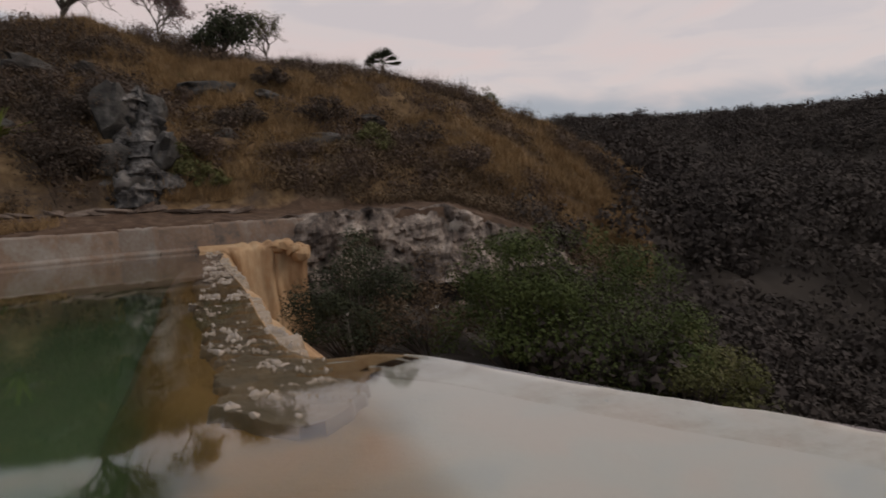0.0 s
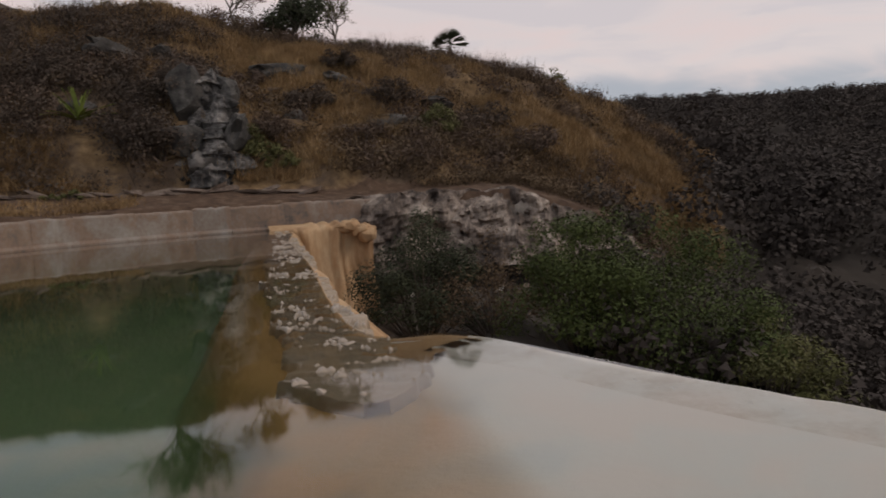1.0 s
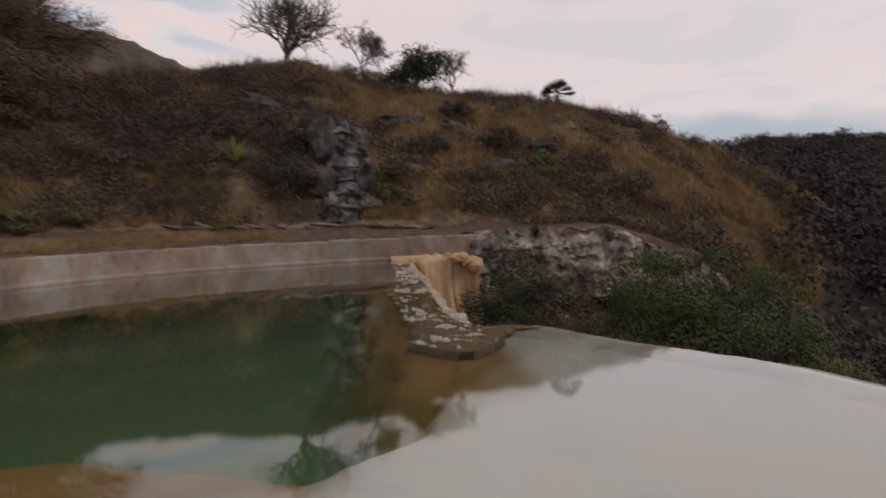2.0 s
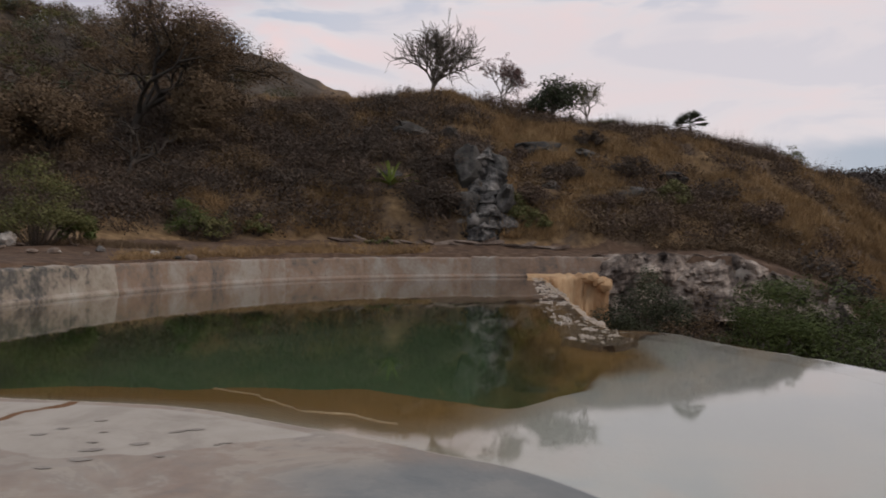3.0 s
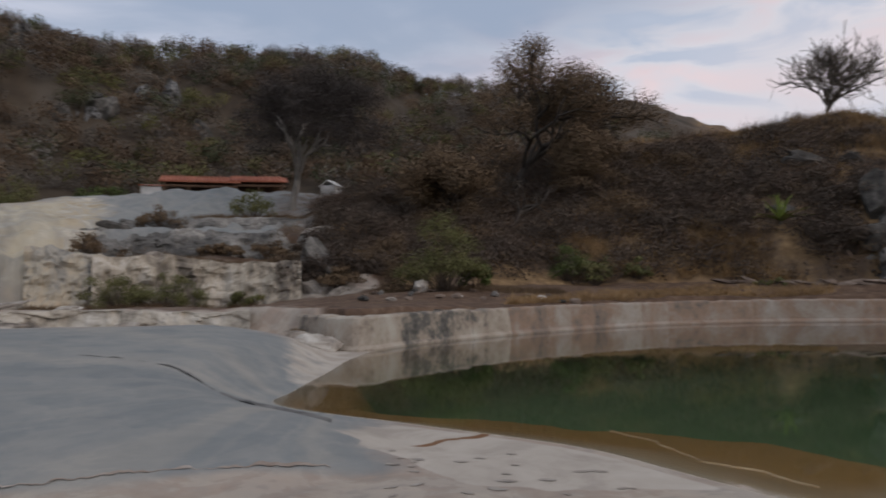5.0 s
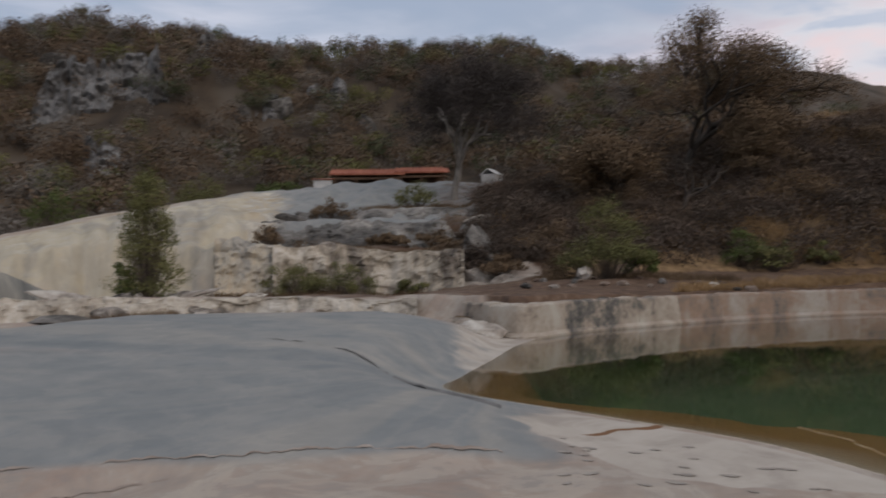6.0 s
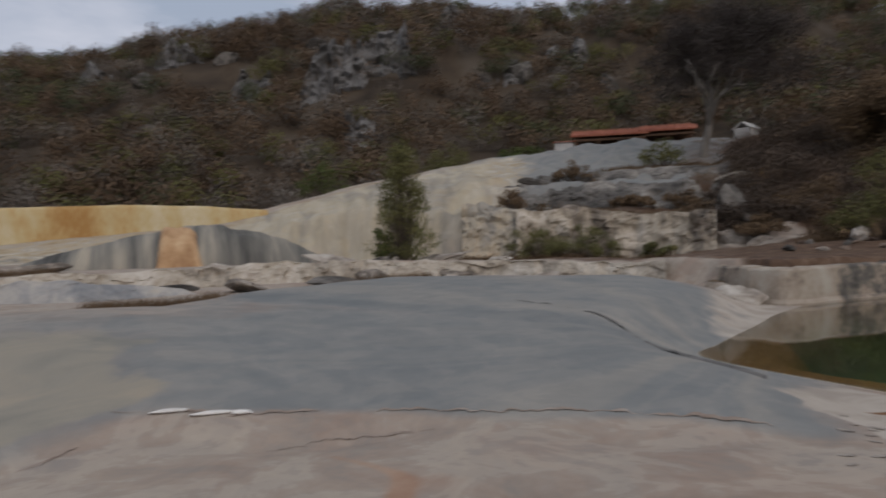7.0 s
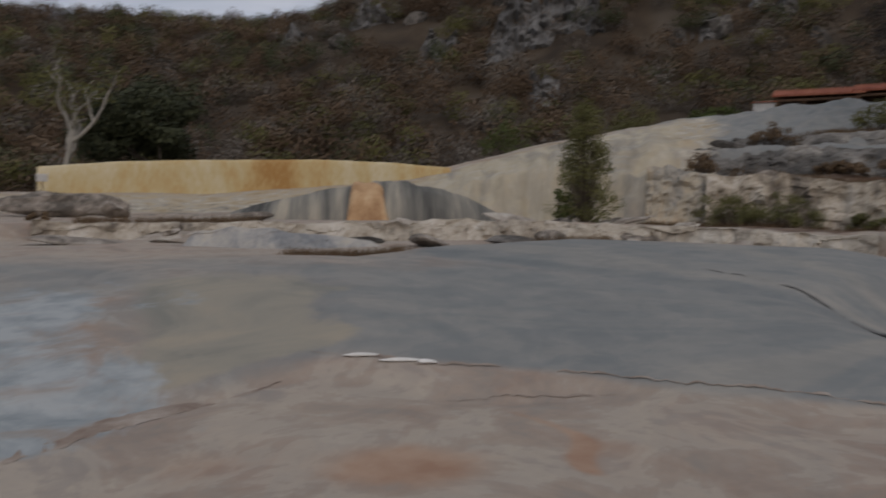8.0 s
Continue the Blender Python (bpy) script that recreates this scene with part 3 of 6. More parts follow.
def zones(x, y, d, z):
    az, r = np.degrees(np.arctan2(-x, y)), np.hypot(x, y)
    at = lambda v: np.interp(az, BEAR, v)
    er, fr, sr, tr = at(EDGE_R), at(FOOT_R), at(STEP_R), at(TOP_R)
    left = step(-2, 3, az - 35 - 3.0 * rough_ground(x, y, 6.0, 120))
    out = {}
    out["bed"] = step(-0.12, 0.12, d)
    out["deep"] = np.clip(-z / 1.8 + 0.10 * step(1.2, -0.6, x) * step(-0.12, 0.0, d) + 0.09 * step(0.95, 0.45, np.abs(x - np.interp(y, [9.5, 10.4, 12, 14, 17, 22, 31], [2.0, 2.1, 2.2, 2.2, 2.3, 2.6, 3.3]))) * step(9.2, 10.5, y), 0, 1)
    cr = np.interp(az, CREST_B, CREST_R)
    # near term: the wet rock's grey, with its bluish sheen painted in
    out["grey"] = step(26, 38, az) * (1 - 0.46 * step(60, 88, az)) * step(0.0, 0.6, r - np.interp(az, [30, 60, 80, 92, 103], [6.3, 6.6, 6.9, 5.9, 5.0])) * (1 - 0.75 * step(cr - 2, cr + 3, r)) * 0.9 + 0.64 * step(24, 4, az) * step(6.4, 5.4, r) + 0.62 * step(er + 14, er + 18, r) * left * step(62, 52, az)
    out["pale"] = left * (0.27 * step(cr, cr + 4, r) * step(sr + 2, sr, r) + 0.68 * step(49, 55, az) * step(fr, sr, r) * step(tr + 4, tr - 4, r))
    out["stain"] = left * step(er - 1, er, r) * (0.16 + 0.06 * step(55, 59, az) * step(70, 66, az) * step(fr - 2, fr + 1, r) + 0.24 * step(fr - 2, fr, r) * step(sr + 3, sr, r))
    def blot(bearing, dist, wide, deep):
        return np.exp(-((az - bearing) / wide) ** 2 - ((r - dist) / deep) ** 2)

    out["rust"] = 0.80 * blot(75, 4.65, 6.0, 0.42) + 0.35 * blot(60, 5.2, 4.0, 0.3) + 0.35 * blot(90, 4.9, 5.0, 0.4) + 0.65 * np.exp(-(((az - 66) - (r - 5.8) * 4.5 + 1.2 * np.sin(r * 5)) / 1.0) ** 2) * step(6.0, 5.8, r) * step(4.5, 4.7, r) \
       + 0.12 * step(5.6, 4.6, r) * step(20, 50, az) + 0.22 * np.exp(-((r - 6.8) / 0.15) ** 2) * step(30, 45, az)
    out["soil"] = (d <= 0) * (r > er - 0.2) * (1 - left) + 0.62 * left * step(er + 1.0, er + 3, r) * step(fr + 1, fr - 1, r) * step(62, 54, az) + 0.55 * left * step(54, 48, az) * step(sr, sr + 1, r) * step(sr + 5, sr + 3.5, r) + 0.5 * step(46, 40, az) * left * step(sr, sr + 1, r)
    edge_az = 35 + 3.0 * rough_ground(x, y, 6.0, 120) + 0.12 * (r - 45)
    out["hill"] = step(fr - 1.0, fr + 0.6, r) * (1 - step(-2, 2, az - edge_az))
    out["far"] = step(tr, tr + 4, r) * step(6, 14, az)
    out["ravine"] = np.maximum(step(-30, -35, az + 2.0 * rough_ground(x, y, 4.0, 130)) * step(er - 3, er + 2, r), step(0.2, 0.6, x - rim_x(y)) * (y > 0.5) * step(0.15, 0.5, er - r))
    out["bleach"] = step(86, 97, az + 3.0 * rough_ground(x, y, 1.2, 141)) * step(5.0, 5.6, r) * step(12, 9, r) * 0.60
    out["wash"] = 0.74 * step(74, 83, az + 4.0 * rough_ground(x, y, 1.4, 143)) * step(98, 91, az) * step(0.3, 0.9, r - np.interp(az, [60, 80, 92, 103], [6.6, 6.9, 5.9, 5.0])) * step(12.5, 10.0, r)
    out["cream"] = 0.58 * step(31, 33.5, az) * step(43, 39, az) * step(11.5, 13.5, r) * step(21, 19, r) + 0.9 * step(-0.12, 0.12, y - np.interp(x, [-5, -3.84, -3.04, -2.39, -1.73, -1.16, -0.6], [6.7, 6.0, 5.6, 5.8, 6.1, 6.35, 6.4]) + 0.15 * rough_ground(x, y, 0.6, 135)) * step(0.0, -0.25, d) * step(-5.6, -4.4, x) * step(0.0, -0.9, x)
    out["root"] = np.exp(-((x + 4.03 - 0.30 * (y - 6.74) + 0.05 * np.sin(y * 9)) / (0.05 + 0.03 * np.sin(y * 4.0) ** 2)) ** 2) * step(6.4, 6.9, y) * step(8.4, 8.0, y)
    out["fall"] = az * 0.55 + 0.10 * rough_ground(x, y, 2.5, 151)
    out["drape"] = left * step(54, 57, az) * step(77, 73, az) * step(fr - 2.5, fr - 1.0, r) * step(tr + 1, tr - 5, r)
    out["flow"] = np.degrees(np.arctan2(y - 8.6, -(x + 6.5))) * 0.085 + r * 0.02
    return out


def sheet(name, verts, faces, material, smooth=True):
    me = bpy.data.meshes.new(name)
    me.from_pydata([], [], [])
    verts, faces = np.asarray(verts, np.float32), np.asarray(faces, np.int32)
    k = faces.shape[1]
    me.vertices.add(len(verts))
    me.vertices.foreach_set("co", verts.ravel())
    me.loops.add(faces.size)
    me.loops.foreach_set("vertex_index", faces.ravel())
    me.polygons.add(len(faces))
    me.polygons.foreach_set("loop_start", np.arange(0, faces.size, k, dtype=np.int32))
    me.polygons.foreach_set("use_smooth", np.full(len(faces), smooth))
    me.materials.append(material)
    me.update(calc_edges=True)
    return me


def build_ground():
    bear = np.concatenate([np.arange(-180, -62, 4.0), np.arange(-62, -44, 1.0), np.arange(-44, 108, 0.24), np.arange(108, 180.1, 4.0)])
    rad = np.concatenate([[0.05], np.geomspace(0.5, 3, 24, endpoint=False), np.geomspace(3, 12, 110, endpoint=False), np.linspace(12, 62, 210, endpoint=False), np.geomspace(62, 900, 72)])
    A, R = np.meshgrid(np.radians(bear), rad, indexing="ij")
    x, y = -np.sin(A) * R, np.cos(A) * R
    d = pool_inside(x, y)
    z = land(x, y, d)
    na, nr = x.shape
    v = np.stack([x, y, z], -1).reshape(-1, 3)
    i, j = np.meshgrid(np.arange(na - 1), np.arange(nr - 1), indexing="ij")
    q = (i * nr + j).ravel()
    f = np.stack([q, q + 1, q + nr + 1, q + nr], 1)[:, ::-1]
    me = sheet("ground", v, f, GROUND)
    for key, val in zones(x, y, d, z).items():
        me.attributes.new(key, "FLOAT", "POINT").data.foreach_set("value", np.asarray(val, np.float32).ravel())
    return tagged(new("ground", me), "pale banded travertine rock, dry grass hill and dark scrub slopes", "ground", kind="structure")


build_ground()


def build_water():
    """Still water to the outer edge of the rim, fine enough for its outline."""
    me = bpy.data.meshes.new("pool_water")
    bm = bmesh.new()
    bm.faces.new([bm.verts.new((px, py, 0.0)) for px, py in POOL])
    bmesh.ops.triangulate(bm, faces=bm.faces[:])
    bmesh.ops.recalc_face_normals(bm, faces=bm.faces[:])
    if bm.faces[0].normal.z < 0:
        bmesh.ops.reverse_faces(bm, faces=bm.faces[:])
    bm.to_mesh(me)
    bm.free()
    me.materials.append(WATER)
    return tagged(new("water", me), "still green spring water reflecting the dusk sky", "water", kind="structure")


build_water()


# ---- builders ----
R = np.random.default_rng


def part(name, me, parent=None, label=""):
    """Links a mesh as one object, under a thing where one is given."""
    ob = new(name, me)
    if parent is not None:
        ob.parent = parent
    if label:
        tagged(ob, label)
    return ob


def empty(name, at, label, category, group=""):
    ob = new(name)
    ob.empty_display_size = 0.2
    ob.matrix_world = pose(*at)
    return tagged(ob, label, category, group)


def from_bm(name, bm, material, smooth=False):
    me = bpy.data.meshes.new(name)
    bm.to_mesh(me)
    bm.free()
    me.materials.append(material)
    if smooth:
        me.polygons.foreach_set("use_smooth", np.ones(len(me.polygons), bool))
    return me


def soup(name, tris, material):
    """A mesh of loose triangles (n, 3, 3): leaves, blades, twigs."""
    tris = np.asarray(tris, np.float32)
    return sheet(name, tris.reshape(-1, 3), np.arange(len(tris) * 3).reshape(-1, 3), material, smooth=False)


def spot(bearing, dist):
    """The place on the ground at a bearing and a distance."""
    a = radians(bearing)
    x, y = -math.sin(a) * dist, math.cos(a) * dist
    return x, y, float(land(np.array([[x]]), np.array([[y]]))[0, 0])


def tubes(name, limbs, material, sides=5):
    """Tapered limbs, each a list of (point, radius), as one mesh."""
    vs, fs, n = [], [], 0
    for limb in limbs:
        pts = np.array([p for p, _ in limb])
        rad = [r for _, r in limb]
        for k, (p, r) in enumerate(zip(pts, rad)):
            t = pts[min(k + 1, len(pts) - 1)] - pts[max(k - 1, 0)]
            t = t / (np.linalg.norm(t) + 1e-9)
            u = np.cross(t, (0.3, 0.9, 0.2) if abs(t[1]) < 0.8 else (1, 0, 0))
            u /= np.linalg.norm(u)
            w = np.cross(t, u)
            for i in range(sides):
                a = 2 * math.pi * i / sides
                vs.append(p + r * (math.cos(a) * u + math.sin(a) * w))
        for k in range(len(pts) - 1):
            for i in range(sides):
                a, b = n + k * sides + i, n + k * sides + (i + 1) % sides
                fs.append((a, b, b + sides, a + sides))
        n += len(pts) * sides
    return sheet(name, np.array(vs), np.array(fs), material)


def grow(r, base, way, length, radius, levels, spread=0.6, kids=3, lift=0.15, bend=0.18, shrink=0.68, first=4):
    """Forking limbs from one stem; returns limbs by level and the tips."""
    limbs, tips = [], []

    def shoot(p, d, ln, rad, lv):
        pts, q, e = [(np.array(p), rad)], np.array(p, float), np.array(d, float)
        n = 4
        for k in range(n):
            e = e + r.normal(0, bend, 3) + np.array((0, 0, lift * 0.4))
            e /= np.linalg.norm(e)
            q = q + e * ln / n
            pts.append((q.copy(), max(rad * (1 - 0.45 * (k + 1) / n), 0.014)))
        limbs.append((lv, pts))
        if lv >= levels:
            tips.append(q)
            return
        for c in range(first if lv == 0 else kids):
            at = r.uniform(0.45, 1.0) if c else 1.0
            i = min(int(at * n), n - 1)
            src = pts[i][0] + (pts[i + 1][0] - pts[i][0]) * (at * n - i)
            side = r.normal(0, 1, 3)
            side -= side @ e * e
            side /= np.linalg.norm(side) + 1e-9
            f = e + side * spread * r.uniform(0.7, 1.3) + np.array((0, 0, lift))
            shoot(src, f / np.linalg.norm(f), ln * shrink * r.uniform(0.8, 1.15), rad * 0.66, lv + 1)

    shoot(base, way, length, radius, 0)
    return limbs, np.array(tips)


def leaves_at(r, centres, per, radius, size, flat=0.7):
    """Small leaf triangles strewn about each centre."""
    c = np.repeat(np.asarray(centres), per, 0)
    n = len(c)
    off = r.normal(0, 1, (n, 3))
    off /= np.linalg.norm(off, axis=1, keepdims=True) + 1e-9
    face = off + np.array((0, 0, 0.35)) + r.normal(0, 0.38, (n, 3))
    face /= np.linalg.norm(face, axis=1, keepdims=True) + 1e-9
    c = c + off * r.uniform(0.3, 1.0, (n, 1)) ** 0.6 * np.array((radius, radius, radius * flat))
    a = np.cross(face, r.normal(0, 1, (n, 3)))
    a /= np.linalg.norm(a, axis=1, keepdims=True) + 1e-9
    b = np.cross(face, a)
    b /= np.linalg.norm(b, axis=1, keepdims=True) + 1e-9
    s = size * r.uniform(0.6, 1.4, (n, 1))
    return np.stack([c - a * s * 0.6, c + a * s * 0.6, c + b * s], 1)


def blades(r, centres, per, spread, height, width, lean=0.5):
    """Upright narrow blades or twigs that fan out from each centre."""
    c = np.repeat(np.asarray(centres), per, 0)
    n = len(c)
    base = c + np.concatenate([r.normal(0, spread, (n, 2)), np.zeros((n, 1))], 1)
    h = height * r.uniform(0.5, 1.2, (n, 1))
    way = np.concatenate([r.normal(0, lean, (n, 2)), np.ones((n, 1))], 1)
    way /= np.linalg.norm(way, axis=1, keepdims=True)
    a = r.uniform(0, math.pi, n)
    side = np.stack([np.cos(a), np.sin(a), 0 * a], 1) * width
    return np.stack([base - side, base + side, base + way * h], 1)


def tree(name, at, label, r, height, levels, bark, leaf=None, per=14, puff=0.35, size=0.12, trunk_r=0.14, way=(0, 0, 1), group="", category="tree", cut=1, **kw):
    """A tree of its own: trunk with main limbs, a crown of twigs, and leaves where it has any."""
    root = empty(name, at, label, category, group)
    limbs, tips = grow(r, (0, 0, -0.15), np.array(way, float) / np.linalg.norm(way), height * kw.pop("stem", 0.36), trunk_r, levels, **kw)
    part("trunk", tubes("trunk", [p for lv, p in limbs if lv < cut], bark, 7), root)
    part("bough", tubes("bough", [p for lv, p in limbs if lv >= cut], bark, 4), root)
    if leaf is not None:
        inner = np.array([p[-2][0] for lv, p in limbs if lv >= max(1, levels - 1)])
        part("crown", soup("crown", leaves_at(r, np.concatenate([tips, inner]), per, puff, size), leaf), root)
    return root


def shrub(name, at, label, r, wide, high, leaf, n=26, per=40, size=0.09, twig=TWIG, group="", lump=0.34, slim=False, category="bush"):
    """A bush of stems with uneven puffs of leaves."""
    root = empty(name, at, label, category, group)
    c = []
    stems = []
    for k in range(n):
        a, q = r.uniform(0, 2 * math.pi), math.sqrt(r.uniform(0, 1))
        top = high * (1 - 0.55 * q * q) * r.uniform(0.7, 1.0)
        p = np.array((math.cos(a) * q * wide / 2, math.sin(a) * q * wide / 2, top * r.uniform(0.35, 1.0)))
        if slim:
            h_ = r.uniform(0.05, 1.0)
            p = np.array((math.cos(a) * q * wide / 2 * (1.05 - 0.8 * h_), math.sin(a) * q * wide / 2 * (1.05 - 0.8 * h_), high * h_))
        c.append(p)
        stems.append([(np.array((p[0] * 0.15, p[1] * 0.15, -0.1)), 0.03), (p * np.array((0.6, 0.6, 0.55)), 0.018), (p, 0.006)])
    part("stem", tubes("stem", stems, twig, 4), root)
    part("foliage", soup("foliage", leaves_at(r, np.array(c), per, lump * min(wide, high) * 0.6, size), leaf), root)
    return root


def rock_mesh(seed, material, sub=3, rough=0.35, flat=(1, 1, 1)):
    """A broken rock about a metre across, with faces and hollows."""
    bm = bmesh.new()
    bmesh.ops.create_icosphere(bm, subdivisions=sub, radius=0.5)
    off = Vector((seed * 7.3, seed * 3.1, seed * 1.7))
    for v in bm.verts:
        n = v.co.normalized()
        q = noise.fractal(n * 1.3 + off, 1.0, 2.0, 4) * rough + 0.5 * rough * noise.cell(n * 2.1 + off)
        v.co = Vector((n.x * flat[0], n.y * flat[1], n.z * flat[2])) * (0.5 + 0.4 * q)
    cuts_ = R(seed + 7000)
    for k_ in range(11):
        w_ = Vector(cuts_.normal(0, 1, 3)).normalized()
        lim = cuts_.uniform(0.28, 0.44)
        for v in bm.verts:
            over_ = v.co @ w_ - lim
            if over_ > 0:
                v.co -= w_ * over_ * 0.92
    return from_bm("rock", bm, material)


# ---- the concrete and stone wall along the far side ----
def along(curve, gap):
    """Points at even steps along a polyline."""
    seg = np.hypot(*np.diff(curve, axis=0).T)
    s = np.concatenate([[0], np.cumsum(seg)])
    n = max(2, int(round(s[-1] / gap)) + 1)
    q = np.linspace(0, s[-1], n)
    return np.stack([np.interp(q, s, curve[:, 0]), np.interp(q, s, curve[:, 1])], 1)


W0 = len(SHORE) * 12 - 14
wall_line = along(np.concatenate([[(-15.2, 17.4), (-13.4, 16.3), (-12.0, 15.6), (-11.1, 15.6)], POOL[W0 + 22:(len(SHORE) + len(WALL) - 1) * 12 - 6], [(3.3, 33.45), (4.6, 33.75), (6.4, 34.1), (7.6, 34.4)]]), 0.2)


def wall_panel(a, b, seed):
    """One cast panel of the wall between two places, worn along its top."""
    bm = bmesh.new()
    cuts = np.linspace(0, 1, 9)
    line = wall_line[a:b + 1]
    q = np.stack([np.interp(cuts * (len(line) - 1), np.arange(len(line)), line[:, i]) for i in (0, 1)], 1)
    t = np.gradient(q, axis=0)
    t /= np.linalg.norm(t, axis=1, keepdims=True)
    nrm = np.stack([-t[:, 1], t[:, 0]], 1)          # away from the water
    rr = np.random.default_rng(seed)
    top = 0.86 + rr.uniform(-0.02, 0.02) + rr.normal(0, 0.012, 9)
    foot = 0.05 * rr.uniform(0.3, 1.0)
    ring = []
    for k in range(9):
        inset = 0.02 if k in (0, 8) else 0.0
        prof = [(-0.10 - foot, -0.6), (-0.10 - foot, 0.05), (-0.06, 0.14), (-0.04 + inset, 0.45 + rr.normal(0, 0.02)), (inset, top[k] - 0.05), (0.05, top[k]), (0.42, top[k] + 0.01), (0.46, -0.3)]
        ring.append([bm.verts.new((q[k, 0] + nrm[k, 0] * o + rr.normal(0, 0.006), q[k, 1] + nrm[k, 1] * o + rr.normal(0, 0.006), z)) for o, z in prof])
    for k in range(8):
        for j in range(7):
            bm.faces.new((ring[k][j], ring[k + 1][j], ring[k + 1][j + 1], ring[k][j + 1]))
    bm.faces.new(ring[0])
    bm.faces.new(ring[-1][::-1])
    bmesh.ops.recalc_face_normals(bm, faces=bm.faces[:])
    return from_bm("panel", bm, CONCRETE if line[0][1] > 21.5 else STAINED)


wall_root = tagged(new("wall_north"), "low stained concrete retaining wall curving round the pool", "wall", kind="structure")
k, seed = 0, 400
while k < len(wall_line) - 4:
    e = min(k + (9 if seed % 3 else 6), len(wall_line) - 1)
    part("panel", wall_panel(k, e, seed), wall_root)
    k, seed = e, seed + 1


# ---- overflow rim ----
def rim_strip(name, y_from, y_to, material, label, reach, flute, lobes):
    """The travertine rim: a shelf just under the water and the curtain that falls outside it."""
    i0 = (len(SHORE) + len(WALL) - 1) * 12
    line = along(POOL[i0:i0 + 12 * 12], 0.07)
    line = line[(line[:, 1] <= y_from) & (line[:, 1] >= y_to)]
    t = np.gradient(line, axis=0)
    t /= np.linalg.norm(t, axis=1, keepdims=True)
    outw = np.stack([-t[:, 1], t[:, 0]], 1)           # out over the drop
    if (outw[:, 0].mean()) < 0:
        outw = -outw
    s = np.arange(len(line)) * 0.07
    ins = np.linspace(reach, 0, 34)
    outs = np.array([0.03, 0.09, 0.16, 0.24, 0.30, 0.36, 0.42, 0.50, 0.60, 0.74, 0.95, 1.25])
    down = np.array([-0.03, -0.08, -0.20, -0.45, -0.8, -1.2, -1.7, -2.3, -3.0, -3.8, -4.8, -6.2])
    S, I = np.meshgrid(s, ins, indexing="ij")
    wav = rough_ground(S, I * 0 + 3.3, 1.4, 210) * 0.5
    phase = I * 2.1 + 1.0 * np.sin(S * 1.25 + wav * 2) + 0.45 * np.sin(S * 3.1 + 2.0 + wav * 3) + 1.1 * rough_ground(S, I * 2.0, 0.9, 215)
    saw = (phase % 1.0)
    crest = np.where(saw < 0.16, np.sin(saw / 0.16 * math.pi), 0.0)
    ztop = -0.028 - 0.30 * step(reach * 0.7, reach, I) + lobes * crest * step(0.0, 0.10, I) * step(reach, reach * 0.7, I) * (0.5 + 0.8 * np.clip(rough_ground(S, I, 1.2, 220) + 0.4, 0, 1))
    ztop[:, -1] = -0.012 + 0.02 * np.clip(rough_ground(s, s * 0 + 1, 0.8, 230), -0.4, 1)
    X = line[:, :1] - outw[:, :1] * I
    Y = line[:, 1:] - outw[:, 1:] * I
    So, O = np.meshgrid(s, outs, indexing="ij")
    drop = np.interp(O, outs, down)
    fl = flute * (rough_ground(So, drop * 0.15, 0.9, 240) + 0.5 * np.abs(wobble(So, drop * 0.1, 0.45, 250))) * step(0.02, 0.3, O)
    Xo = line[:, :1] + outw[:, :1] * (O + fl)
    Yo = line[:, 1:] + outw[:, 1:] * (O + fl)
    v = np.stack([np.concatenate([X, Xo], 1), np.concatenate([Y, Yo], 1), np.concatenate([ztop, drop], 1)], -1)
    n, m = v.shape[:2]
    i, j = np.meshgrid(np.arange(n - 1), np.arange(m - 1), indexing="ij")
    q = (i * m + j).ravel()
    f = np.stack([q, q + 1, q + m + 1, q + m], 1)
    me = sheet(name, v.reshape(-1, 3), f, material)
    ob = new(name, me)
    return tagged(ob, label, "travertine rim", kind="structure")


LIP = surface("wet_lip", [(0.3, (0.56, 0.49, 0.41)), (0.5, (0.72, 0.68, 0.62)), (0.7, (0.80, 0.78, 0.74))], scale=1.5, fine=16, rough=0.4, bump=0.4)
CRUST = surface("scalloped_crust", [(0.3, (0.30, 0.235, 0.18)), (0.5, (0.41, 0.345, 0.285)), (0.7, (0.53, 0.465, 0.40))], scale=3.0, fine=20, rough=0.35, bump=0.3)


def weedy(m):
    """Brown weed on all of the crust that lies under water."""
    t = m.node_tree
    bsdf = next(n for n in t.nodes if n.type == "BSDF_PRINCIPLED")
    old = bsdf.inputs["Base Color"].links[0].from_socket
    geo, sep, ran, mx = (t.nodes.new(k_) for k_ in ("ShaderNodeNewGeometry", "ShaderNodeSeparateXYZ", "ShaderNodeMapRange", "ShaderNodeMix"))
    mx.data_type = "RGBA"
    ran.inputs["From Min"].default_value, ran.inputs["From Max"].default_value = -0.012, 0.022
    t.links.new(geo.outputs["Position"], sep.inputs[0])
    t.links.new(sep.outputs["Z"], ran.inputs["Value"])
    t.links.new(ran.outputs[0], mx.inputs["Factor"])
    mx.inputs["A"].default_value = (0.37, 0.285, 0.20, 1)
    t.links.new(old, mx.inputs["B"])
    t.links.new(mx.outputs["Result"], bsdf.inputs["Base Color"])


weedy(CRUST)
rim_strip("rim_curtain", 32.3, 13.5, ORANGE, "orange travertine overflow rim with a fluted curtain", 0.9, 0.35, 0.0)
rim_strip("rim_lip", 13.7, 0.9, LIP, "pale wet travertine overflow lip of the pool", 0.7, 0.15, 0.006)


